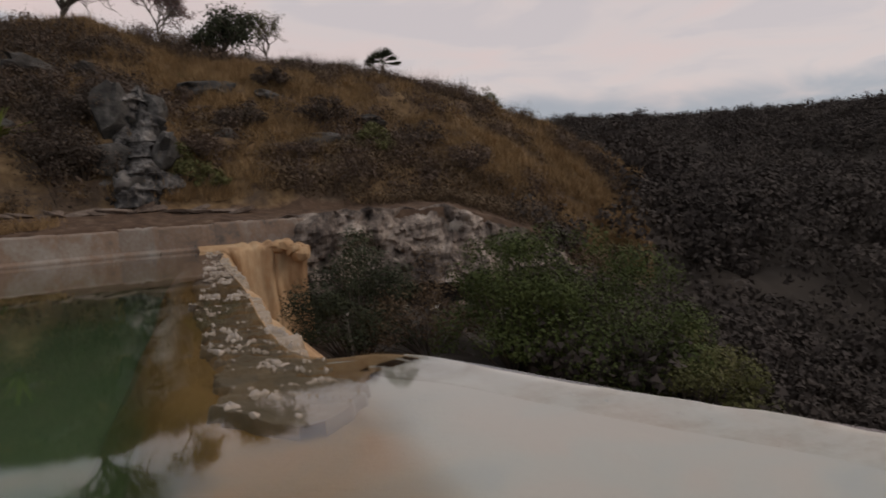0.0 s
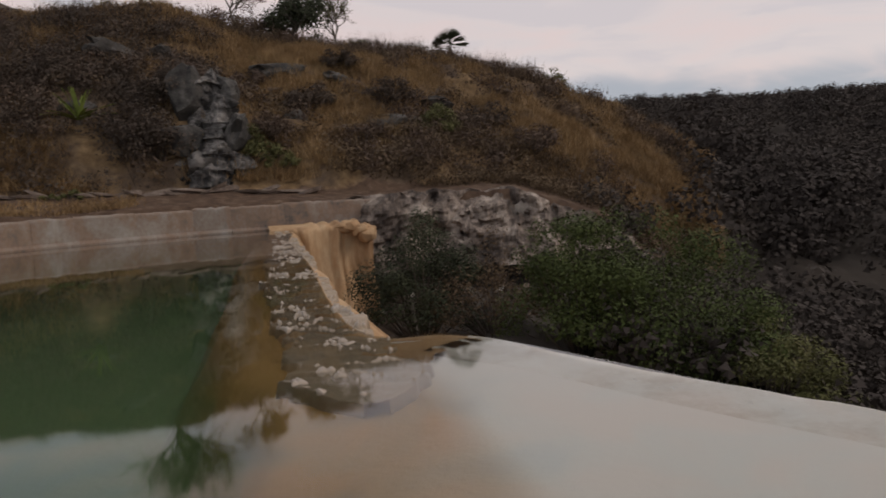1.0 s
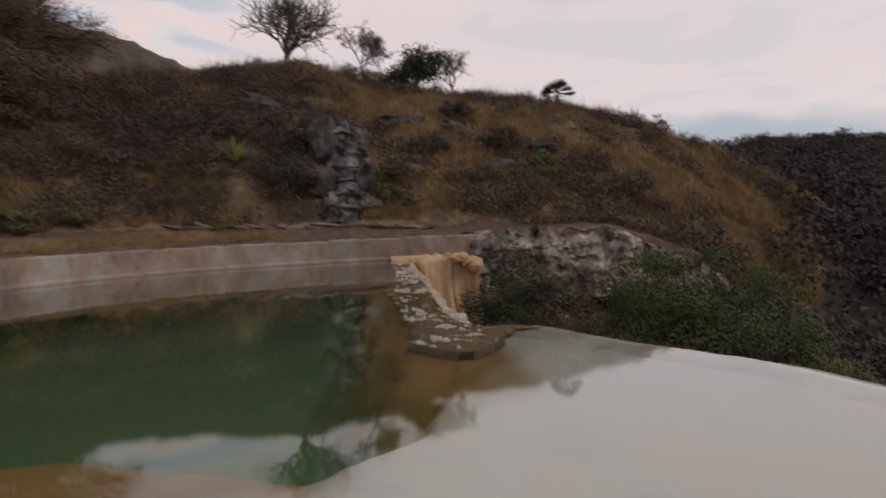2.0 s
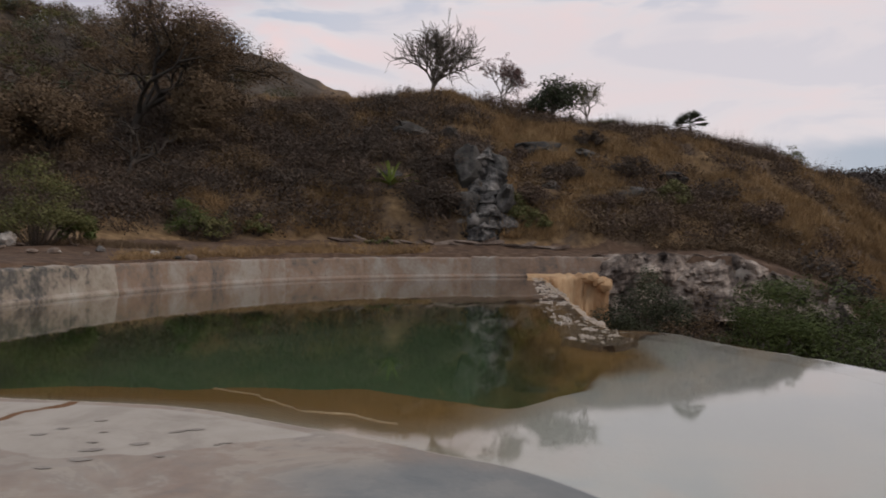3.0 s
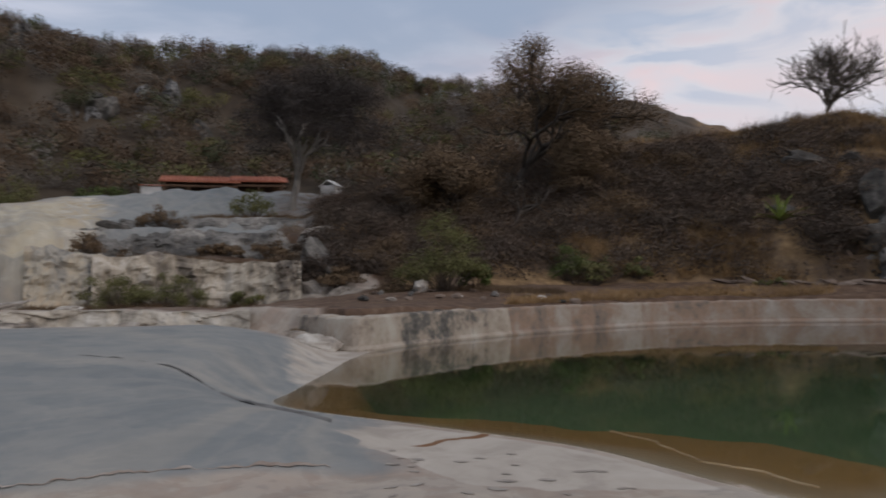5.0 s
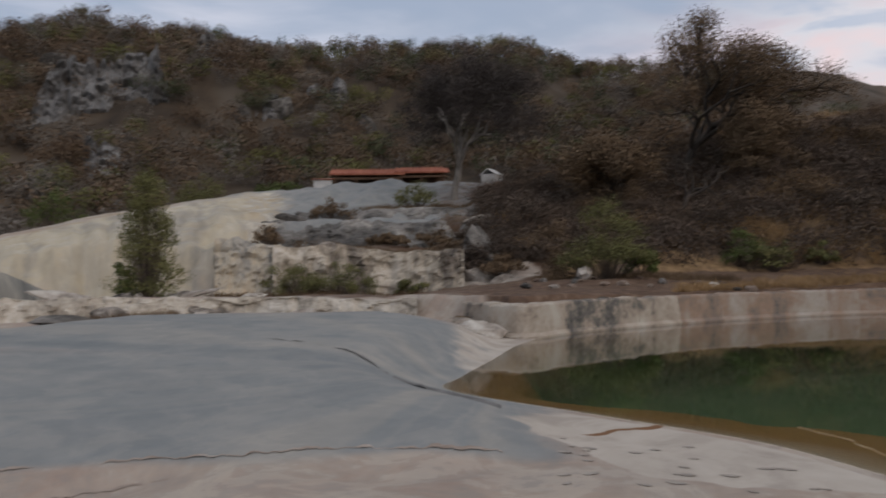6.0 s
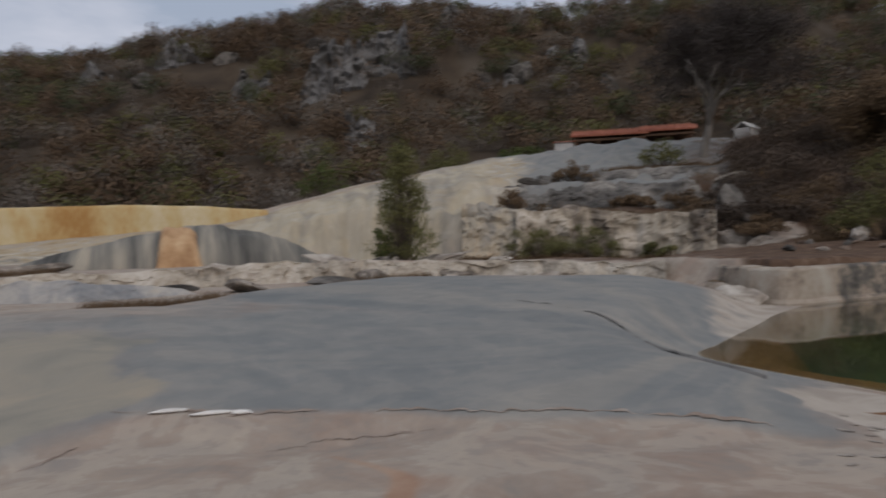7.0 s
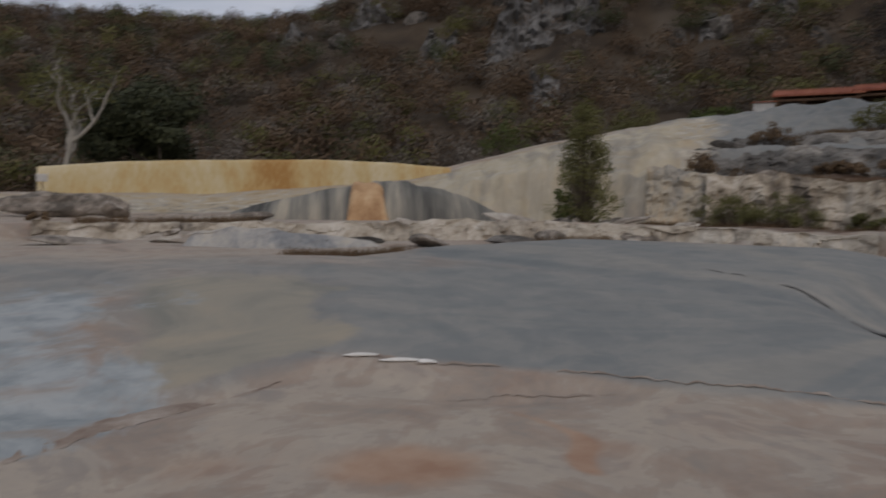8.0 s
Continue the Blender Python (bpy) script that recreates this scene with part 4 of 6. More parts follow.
def crust():
    """Little rimstone terraces that break the water inside the rim: lobed crests with shallow water behind each."""
    mid = smooth_closed([(3.40, 31.8), (3.05, 26), (2.6, 20.5), (2.45, 17), (2.4, 14), (2.36, 12), (2.3, 11.0), (2.15, 10.1)])[:12 * 6 + 8]
    line = along(mid, 0.045)
    line = line[line[:, 1] > 12.0]
    t = np.gradient(line, axis=0)
    t /= np.linalg.norm(t, axis=1, keepdims=True)
    outw = np.stack([-t[:, 1], t[:, 0]], 1)
    s_ = np.arange(len(line)) * 0.045
    w = np.linspace(-1, 1, 64)
    S, V = np.meshgrid(s_, w, indexing="ij")
    half = np.interp(line[:, 1], [12.0, 12.3, 12.8, 13.6, 14.6, 17, 22, 31], [0.10, 0.36, 0.55, 0.60, 0.55, 0.54, 0.48, 0.25])[:, None] * (1 + 0.30 * rough_ground(s_, s_ * 0, 0.5, 309, 3))[:, None]
    U = V * half
    gap = np.interp(line[:, 1:], [9.4, 13, 18, 31], [0.55, 0.62, 0.9, 1.4])
    walk_ = np.cumsum(0.045 / gap[:, 0])[:, None]
    lobes = 0.26 * np.abs(np.sin(math.pi * (U + 0.3 * rough_ground(S, U, 1.1, 311, 3)) / 0.34)) + 0.12 * np.abs(np.sin(math.pi * (U + 0.2 * rough_ground(S, U, 0.5, 312, 3)) / 0.15))
    phase = walk_ + lobes + 1.1 * rough_ground(S, U, 0.8, 313, 3) - 0.9 * U
    saw = 1 - phase % 1.0
    crest = np.exp(-(saw / 0.085) ** 2) + 0.40 * np.clip(1 - saw / 0.55, 0, 1)
    crest *= np.clip(saw / 0.025, 0, 1)
    keep = np.clip(0.95 + 0.7 * rough_ground(S, U, 0.6, 333, 3), 0.3, 1.15)
    inner = step(1.0, 0.90, np.abs(V))
    z = -0.026 + (0.045 * crest * keep + 0.010 * rough_ground(S, U, 0.2, 344, 3)) * inner - 0.3 * step(0.90, 1.0, np.abs(V))
    X, Y = line[:, :1] + outw[:, :1] * U, line[:, 1:] + outw[:, 1:] * U
    v = np.stack([X, Y, z], -1)
    n, m = v.shape[:2]
    i, j = np.meshgrid(np.arange(n - 1), np.arange(m - 1), indexing="ij")
    q = (i * m + j).ravel()
    me = sheet("scalloped_crust", v.reshape(-1, 3), np.stack([q, q + 1, q + m + 1, q + m], 1)[:, ::-1], CRUST)
    return tagged(new("scalloped_crust", me), "scalloped pale travertine ridges breaking the shallow water", "travertine crust", kind="structure")


crust()

def drape():
    """The orange flowstone curtain under the far bank, in folds, with knobs along its brow."""
    n, m = 120, 60
    u, w = np.linspace(0, 1, n), np.linspace(0, 1, m)
    U, W = np.meshgrid(u, w, indexing="ij")
    folds = 0.22 * np.abs(wobble(U * 3.6, W * 0.25, 0.33, 361)) + 0.10 * rough_ground(U * 3.6, W * 0.8, 0.5, 363)
    brow = 0.16 - 0.22 * U ** 2 + 0.30 * np.abs(wobble(U * 3.6, 0 * U, 0.40, 365)) * step(0.3, 0.6, U)
    over = np.where(W < 0.18, W / 0.18, 1.0)
    z = brow * (1 - W) + np.where(W < 0.18, -0.35 * (1 - np.sqrt(1 - over ** 2 + 1e-9)), -0.35 - (W - 0.18) * 4.2)
    outy = 1.15 * np.sin(over * math.pi / 2) + folds * over + 0.25 * np.clip(W - 0.18, 0, 1)
    X = 3.1 + 3.5 * U + 0.15 * wobble(U * 3.6, W * 2, 0.6, 367)
    Y = 33.6 - 0.25 * U - outy * (0.55 + 0.45 * np.sin(np.clip(U * 1.1 + 0.15, 0, 1) * math.pi))
    v = np.stack([X, Y, z], -1)
    i, j = np.meshgrid(np.arange(n - 1), np.arange(m - 1), indexing="ij")
    q = (i * m + j).ravel()
    me = sheet("flowstone_curtain", v.reshape(-1, 3), np.stack([q, q + 1, q + m + 1, q + m], 1), ORANGE)
    return tagged(new("flowstone_curtain", me), "folded orange flowstone curtain below the far bank", "flowstone", kind="structure")


drape()

# ---- the dam and the streaked mound on the left ----
def dam():
    """A smooth yellow travertine wall, curved in plan, that closes the terraces."""
    bear = np.linspace(72.0, 100.5, 110)
    rad = np.interp(bear, [72, 80, 90, 101], [46.5, 45.5, 45.0, 46.0])
    top = EYE + rad * np.tan(np.radians(np.interp(bear, [72, 76, 82, 90, 96, 100.5], [2.85, 3.15, 3.3, 3.1, 2.75, 2.3]))) + 0.02 * rough_ground(bear, bear * 0, 3.0, 401)
    prof = [(-0.75, -0.2), (-0.55, 0.0), (-0.30, 0.35), (-0.16, 0.7), (-0.06, 0.92), (0.06, 0.99), (0.25, 1.0), (0.7, 0.9), (0.9, -0.2)]
    v = []
    for b, r_, t_ in zip(bear, rad, top):
        a = radians(b)
        gz = 1.5
        for o, f in prof:
            rr = r_ + o + 0.05 * float(wobble(np.array(b * 2.0), np.array(f * 2), 1.0, 405))
            v.append((-math.sin(a) * rr, math.cos(a) * rr, gz + (t_ - gz) * f))
    m = len(prof)
    i, j = np.meshgrid(np.arange(len(bear) - 1), np.arange(m - 1), indexing="ij")
    q = (i * m + j).ravel()
    me = sheet("wall_west", np.array(v), np.stack([q, q + 1, q + m + 1, q + m], 1)[:, ::-1], YELLOW)
    return tagged(new("wall_west", me), "long curved yellow travertine dam wall above the terraces", "wall", kind="structure")


dam()


def streak_material():
    m = surface("streaked_travertine", [(0.34, (0.050, 0.050, 0.047)), (0.43, (0.12, 0.117, 0.108)), (0.52, (0.21, 0.20, 0.175)), (0.60, (0.34, 0.31, 0.255)), (0.68, (0.44, 0.38, 0.29))],
                scale=0.55, fine=4, stretch=(1, 0.06, 0.08), bump=0.3, turn=78.0)
    return m


STREAK = streak_material()


def mound(name, b0, b1, dist, high, thick, material, label, seed, level=False):
    """A smooth rounded travertine hump with flow-worn sides."""
    a0 = radians((b0 + b1) / 2)
    cx, cy, cz = spot((b0 + b1) / 2, dist)
    wide = radians(b1 - b0) * dist
    us, vs = np.linspace(-1, 1, 80), np.linspace(-1, 1, 46)
    U, V = np.meshgrid(us, vs, indexing="ij")
    hgt = np.clip(1 - np.abs(U + 0.25) ** 1.7 * np.where(U > -0.25, 0.64, 1.75), 0, 1) ** 0.8
    if level:
        hgt = np.clip(1 - np.abs(U) ** 7, 0, 1) * (1 + 0.035 * U)
    prof = np.clip(1 - np.abs(V) ** 2.4, 0, 1) ** 0.7
    x, y = U * wide / 2, V * thick / 2
    z = high * hgt * prof * (1 + 0.10 * rough_ground(x, y, 2.0, seed)) - 0.25
    ca, sa_ = math.cos(a0), math.sin(a0)
    X = cx - ca * x - sa_ * y
    Y = cy - sa_ * x + ca * y
    v = np.stack([X, Y, cz + z], -1)
    n, m = v.shape[:2]
    i, j = np.meshgrid(np.arange(n - 1), np.arange(m - 1), indexing="ij")
    q = (i * m + j).ravel()
    me = sheet(name, v.reshape(-1, 3), np.stack([q, q + 1, q + m + 1, q + m], 1), material)
    return tagged(new(name, me), label, "rock mound")


mound("rock_mound", 67.0, 89.0, 34.5, 1.9, 5.0, STREAK, "grey travertine mound with dark vertical water streaks", 421)

mound("rock_hump", 76.6, 79.7, 34.22, 1.80, 5.0, ORANGE, "orange-stained flow hump on the grey mound", 431, level=True)

# ---- trees on the hill ----
x, y, z = spot(1.9, 52.6)
tree("bare_tree", (x, y, z), "leafless grey tree with fanning branches on the ridge", R(21), 7.2, 5, BARK, trunk_r=0.15, spread=1.0, kids=3, first=9, lift=0.16, bend=0.09, stem=0.20, shrink=0.90)
x, y, z = spot(-3.6, 52.8)
tree("small_tree", (x, y, z), "small rosy half-bare tree beside the bare one", R(23), 6.2, 4, BARK, LEAF_ROSY, per=12, puff=0.25, size=0.07, trunk_r=0.08, spread=0.75, first=5, lift=0.15, stem=0.22, shrink=0.82)
x, y, z = spot(-7.2, 52.4)
tree("leafy_tree", (x, y, z), "dense dark-leaved small tree on the ridge", R(25), 6.0, 3, BARK, LEAF_DARK, per=36, puff=0.62, size=0.11, trunk_r=0.14, spread=1.0, first=8, kids=3, lift=0.08, stem=0.16, shrink=0.95)
x, y, z = spot(-9.5, 52.4)
tree("small_tree", (x, y, z), "thin sparse-leaved tree leaning over dry grass", R(27), 5.6, 4, BARK, LEAF_OLIVE, per=5, puff=0.3, size=0.07, trunk_r=0.07, spread=0.8, first=5, stem=0.24, way=(0.35, 0, 1), shrink=0.82)
x, y, z = spot(23.2, 46.0)
tree("large_tree", (x, y, z), "large brown-leaved tree with open feathery crown", R(32), 14.0, 4, DARK_BARK, LEAF_BROWN, per=120, puff=0.95, size=0.075, trunk_r=0.26, spread=0.85, kids=3, first=6, lift=0.12, stem=0.24, shrink=0.80)
x, y, z = spot(28.2, 43.0)
tree("large_tree", (x, y, z), "brown half-bare tree crowding the larger one", R(33), 7.5, 4, DARK_BARK, LEAF_BROWN, per=80, puff=0.9, size=0.09, trunk_r=0.2, spread=0.9, first=6, lift=0.1, stem=0.22, shrink=0.80)
x, y, z = spot(18.0, 44.0)
tree("large_tree", (x, y, z), "dusky brown tree at the edge of the terraces", R(34), 6.0, 4, DARK_BARK, LEAF_BROWN, per=80, puff=0.9, size=0.09, trunk_r=0.2, spread=0.9, first=6, lift=0.1, stem=0.22, shrink=0.80)
x, y, z = spot(24.0, 41.0)
tree("dead_tree", (x, y, z), "dark leaning dead tree with bare crooked limbs", R(35), 4.0, 3, DARK_BARK, trunk_r=0.16, way=(0.9, 0, 0.7), spread=0.8, lift=0.05, bend=0.3, stem=0.5)
x, y, z = spot(40.1, 50.5)


def twiggy_tree(at, label, r, crown_at, crown_size, stem):
    """A pale forked trunk that rises into a broad dome of fine dark twigs."""
    root = empty("pale_trunk_tree", at, label, "tree")
    limbs, tips = grow(r, (0, 0, -0.2), np.array((-0.06, 0, 1.0)), stem, 0.27, 3, spread=0.75, kids=3, first=3, lift=0.12, bend=0.14, shrink=0.66)
    part("trunk", tubes("trunk", [p for lv, p in limbs if lv < 1], GREY_BARK, 8), root)
    part("bough", tubes("bough", [p for lv, p in limbs if lv >= 1], GREY_BARK, 5), root)
    q = r.normal(0, 1, (520, 3))
    q /= np.linalg.norm(q, axis=1, keepdims=True)
    q[:, 2] = np.where(q[:, 2] < -0.35, -q[:, 2], q[:, 2])
    c = np.array(crown_at) + q * r.uniform(0.45, 1.0, (520, 1)) * np.array(crown_size) * (1 + 0.12 * r.normal(0, 1, (520, 1)))
    part("crown", soup("crown", np.concatenate([leaves_at(r, c, 90, 0.75, 0.075), blades(r, c - (0, 0, 0.5), 12, 0.4, 1.2, 0.012, 0.9)]), DARK_TWIG), root)
    return root


twiggy_tree((x, y, z), "pale forked trunk under a dense dark twiggy crown", R(44), (1.0, 0.8, 5.4), (5.2, 4.2, 4.1), 3.6)
x, y, z = spot(98.7, 47.0)
tree("pale_trunk_tree", (x, y, z), "pale crooked forked tree with sparse leaves", R(39), 8.0, 3, PALE_BARK, LEAF_OLIVE, per=26, puff=0.7, size=0.12, trunk_r=0.22, spread=0.7, kids=2, stem=0.42)
x, y, z = spot(92.3, 52.0)
tree("round_tree", (x, y, z - 0.5), "dense dark green rounded tree behind the dam", R(41), 12.5, 3, BARK, LEAF_DARK, per=170, puff=1.2, size=0.17, trunk_r=0.2, spread=1.0, kids=4, lift=0.1, stem=0.28, shrink=0.76)

# ---- bushes ----
def bush(bearing, dist, wide, high, leaf, label, seed, name="bush", sink=0.1, **kw):
    bx, by, bz = spot(bearing, dist)
    return shrub(name, (bx, by, bz - sink), label, R(seed), wide, high, leaf, **kw)


bush(28.9, 30.5, 3.3, 4.0, LEAF_OLIVE, "tall olive-green bush on the bank", 51, n=46, per=190, size=0.055, lump=0.26)
bush(31.5, 31.5, 2.4, 2.0, LEAF_BROWN, "dry brown bush beside the olive one", 52, n=30, per=140, size=0.055)
bush(26.6, 31.0, 1.2, 1.7, LEAF_GREEN, "low green bush leaning on the olive one", 53, n=20, per=60)
bush(19.6, 36.0, 2.0, 2.1, LEAF_GREEN, "dark green bush at the foot of the hill", 54, n=30, per=170, size=0.05, lump=0.28)
bush(17.6, 35.5, 1.6, 2.2, LEAF_OLIVE, "pale grey-green bush beside a green one", 55, n=26, per=45, size=0.08)
bush(14.6, 36.5, 1.3, 1.0, LEAF_OLIVE, "low grey-green bush at the foot of the hill", 56)
bush(62.1, 31.0, 2.8, 4.6, LEAF_OLIVE, "tall feathery green bush on the pale rock", 57, n=90, per=200, size=0.05, lump=0.30, slim=True)
bush(63.6, 31.5, 1.0, 1.6, LEAF_GREEN, "low green bush under the tall one", 58)
bush(54.0, 41.0, 1.6, 1.5, LEAF_BROWN, "dry brown round bush on the pale slope", 59, n=26, per=70, size=0.07)
bush(51.8, 36.0, 3.6, 1.9, LEAF_OLIVE, "wide dark green bush under the rock face", 60, n=36, per=150, size=0.05)
bush(48.8, 36.0, 3.4, 1.7, LEAF_OLIVE, "wide dark bush under the rock face", 61, n=36, per=150, size=0.05)
bush(42.9, 49.5, 2.5, 2.4, LEAF_OLIVE, "green bush on the upper terrace", 62, n=28, per=60)
bush(49.2, 46.0, 2.6, 1.6, LEAF_BROWN, "rusty dry bush on the upper terrace", 63, n=26, per=60)
bush(39.8, 20.6, 0.7, 0.45, LEAF_BROWN, "small dry bush on the wall's end", 64, n=14, per=60, size=0.05)
bush(-13.8, 27.0, 3.4, 4.3, LEAF_DARK, "dark tufted bush below the overflow rim", 65, n=60, per=260, size=0.05, lump=0.26, sink=0.0)
bush(-17.8, 26.0, 2.8, 2.7, LEAF_BROWN, "dry brown bush below the overflow rim", 66, n=40, per=110, size=0.05)
bush(-22.4, 25.0, 3.4, 4.2, LEAF_GREEN, "broad green bush below the overflow rim", 67, n=56, per=320, size=0.05, lump=0.27)
bush(-27.0, 24.0, 4.2, 4.7, LEAF_GREEN, "tall green bush growing from the ravine", 68, n=66, per=330, size=0.05, lump=0.26)
bush(-31.5, 23.0, 3.0, 3.3, LEAF_OLIVE, "olive bush growing from the ravine", 69, n=44, per=240, size=0.05, lump=0.27)
bush(-35.5, 20.0, 3.2, 2.2, LEAF_GREEN, "low bright green bush in the ravine", 70, n=40, per=230, size=0.05, lump=0.3)
bush(-41.0, 20.0, 4.0, 2.6, LEAF_OLIVE, "wide olive bush in the ravine", 71, n=44, per=70, size=0.12)
bush(-23.5, 54.5, 2.2, 1.6, LEAF_OLIVE, "sparse bush on the hill's end", 72, n=24, per=40)
bush(-11.2, 53.0, 1.5, 1.2, LEAF_OLIVE, "sparse bush on the ridge", 73, n=24, per=40)
bush(79.0, 49.0, 2.4, 1.6, LEAF_GREEN, "dark green bush behind the dam", 74, n=30, per=60)
bush(68.0, 52.0, 3.2, 2.6, LEAF_GREEN, "dark green bush behind the mound", 75, n=34, per=60)
bush(53.0, 66.0, 6.0, 2.6, LEAF_GREEN, "long green hedge beside the roofed shelter", 76, n=70, per=80, size=0.13)
bush(58.5, 62.0, 4.0, 3.4, LEAF_OLIVE, "tall green bush behind the pale slope", 77, n=50, per=119, size=0.08)
bush(5.5, 36.2, 1.8, 0.5, LEAF_OLIVE, "low mat of green weeds by the path", 78, n=20, per=60, size=0.06)
bush(-6.0, 38.2, 1.6, 1.1, LEAF_OLIVE, "green weeds at the foot of the rock", 79, n=20, per=60, size=0.07)
# those at bearings 0.2 to 2.4 stand in for black shade beside the crag
for k, (b, d_, w_, h, lf) in enumerate(((0.6, 38.2, 2.6, 2.3, FOOT_SCRUB), (2.4, 38.6, 3.0, 2.6, FOOT_SCRUB), (-4.4, 38.6, 2.2, 1.5, LEAF_OLIVE), (0.2, 40.6, 2.6, 1.9, FOOT_SCRUB), (-5.8, 39.8, 2.4, 1.4, SCRUB),
                                        (-8.0, 42.0, 2.6, 1.5, FOOT_SCRUB), (-11.0, 40.5, 2.4, 1.5, SCRUB), (-13.0, 44.0, 2.8, 1.6, FOOT_SCRUB), (-15.5, 41.5, 2.4, 1.6, LEAF_OLIVE), (-18.5, 43.0, 3.0, 1.8, FOOT_SCRUB),
                                        (-10.0, 46.5, 2.0, 1.2, FOOT_SCRUB), (-4.5, 44.0, 2.2, 1.2, SCRUB), (-21.5, 41.5, 2.8, 1.8, SCRUB), (7.5, 39.5, 3.0, 2.0, FOOT_SCRUB), (9.8, 42.5, 3.0, 1.9, FOOT_SCRUB),
                                        (12.5, 40.0, 2.8, 1.8, FOOT_SCRUB), (6.2, 44.0, 2.6, 1.5, FOOT_SCRUB), (15.5, 41.0, 3.2, 2.2, LEAF_BROWN), (11.5, 46.5, 2.6, 1.6, LEAF_BROWN), (20.5, 39.0, 3.0, 2.2, FOOT_SCRUB))):
    bush(b, d_, w_, h, lf, "dense dark dry bush on the grassy hill", 700 + k, n=34, per=80, size=0.075, lump=0.4, group="hill brush")
bush(28.2, 42.4, 4.2, 2.6, LEAF_BROWN, "dry brown thicket under the half-bare tree", 741, n=50, per=110, size=0.075, lump=0.42)
bush(18.0, 43.3, 4.0, 2.4, LEAF_BROWN, "dry brown thicket under the dusky tree", 742, n=50, per=110, size=0.075, lump=0.42)
for k, (b, d_, w_, h, lf) in enumerate(((37.0, 36.0, 3.0, 2.0, FOOT_SCRUB), (40.0, 37.6, 2.6, 1.5, LEAF_BROWN), (35.0, 39.5, 3.4, 2.6, FOOT_SCRUB), (38.2, 41.6, 3.0, 1.5, FOOT_SCRUB), (41.6, 42.0, 2.4, 1.1, LEAF_BROWN),
                                        (36.2, 44.5, 3.6, 2.2, FOOT_SCRUB), (34.2, 47.0, 3.6, 2.6, FOOT_SCRUB), (45.0, 41.9, 2.4, 0.9, LEAF_BROWN), (43.0, 36.0, 1.8, 1.0, LEAF_OLIVE), (33.0, 36.5, 2.6, 2.0, LEAF_BROWN), (39.2, 35.7, 2.6, 1.9, FOOT_SCRUB), (36.6, 34.6, 2.0, 1.2, LEAF_BROWN))):
    bush(b, d_, w_, h, lf, "dark dry brush growing over the terrace ledges", 760 + k, n=36, per=100, size=0.07, lump=0.4, group="terrace brush")
bush(100.5, 30.0, 1.0, 0.5, LEAF_BROWN, "dry tuft between pale stones", 80, n=14, per=50, size=0.06)


# ---- palm and agave ----
def rosette(name, at, label, category, seed, fronds, length, width, lift, leaf, fan):
    r = R(seed)
    root = empty(name, at, label, category)
    part("stem", tubes("stem", [[(np.array((0, 0, -0.2)), 0.12), (np.array((0, 0, 0.6 * fan)), 0.10)]], BARK, 8), root)
    for k in range(fronds):
        a = 2 * math.pi * k / fronds + r.normal(0, 0.15)
        el = r.uniform(*lift)
        d = np.array((math.cos(a) * math.cos(el), math.sin(a) * math.cos(el), math.sin(el)))
        side = np.array((-math.sin(a), math.cos(a), 0))
        up = np.cross(d, side)
        o = np.array((0, 0, 0.6 * fan))
        tri = []
        if fan:
            hub = o + d * length * 0.45
            tri.append((o - side * 0.012, o + side * 0.012, hub))
            for q in np.linspace(-1.0, 1.0, 11):
                e = d * math.cos(q) + side * math.sin(q)
                tip = hub + e * length * 0.6 + up * (-0.10 * abs(q) * length) + np.array((0, 0, -0.04))
                w = np.cross(e, up) * width
                tri.append((hub - w * 0.4, hub + e * length * 0.3 + w, tip))
                tri.append((hub + w * 0.4, tip, hub + e * length * 0.3 - w))
        else:
            prev = None
            for t in np.linspace(0, 1, 7):
                p = o + d * length * t - np.array((0, 0, 0.22 * length * t * t))
                w = width * (1 - t) ** 0.7 * (0.6 + 0.8 * t if t < 0.4 else 0.92)
                cur = (p - side * w - up * -0.02, p, p + side * w - up * -0.02)
                if prev is not None:
                    for i in (0, 1):
                        tri += [(prev[i], prev[i + 1], cur[i + 1]), (prev[i], cur[i + 1], cur[i])]
                prev = cur
        part("frond" if fan else "leaf", soup("frond", np.array(tri), leaf), root)
    return root


x, y, z = spot(-17.0, 52.5)
rosette("fan_palm", (x, y, z + 0.35), "small dark fan palm on the ridge line", "palm", 91, 24, 1.2, 0.020, (-0.2, 1.45), LEAF_DARK, 1)
x, y, z = spot(4.9, 39.9)
rosette("agave", (x, y, z + 0.1), "bright yellow-green agave on the dark slope", "agave", 92, 26, 1.7, 0.13, (0.25, 1.4), LEAF_BRIGHT, 0)
x, y, z = spot(-4.6, 47.5)
rosette("agave", (x, y, z + 0.1), "small dark green agave in dry grass", "agave", 93, 16, 0.6, 0.05, (0.1, 1.3), LEAF_OLIVE, 0)

# ---- rocks ----
BROWN_ROCK = surface("brown_rock", [(0.3, (0.07, 0.05, 0.04)), (0.5, (0.16, 0.12, 0.095)), (0.7, (0.28, 0.22, 0.18))], scale=1.5, fine=10, bump=0.7, depth=0.05, random_piece=0.2)
rock_kinds = [rock_mesh(i + 1, PALE_ROCK if i % 2 else DARK_ROCK, 3, 0.42) for i in range(8)] + [rock_mesh(i + 21, BROWN_ROCK, 3, 0.35) for i in range(2)]


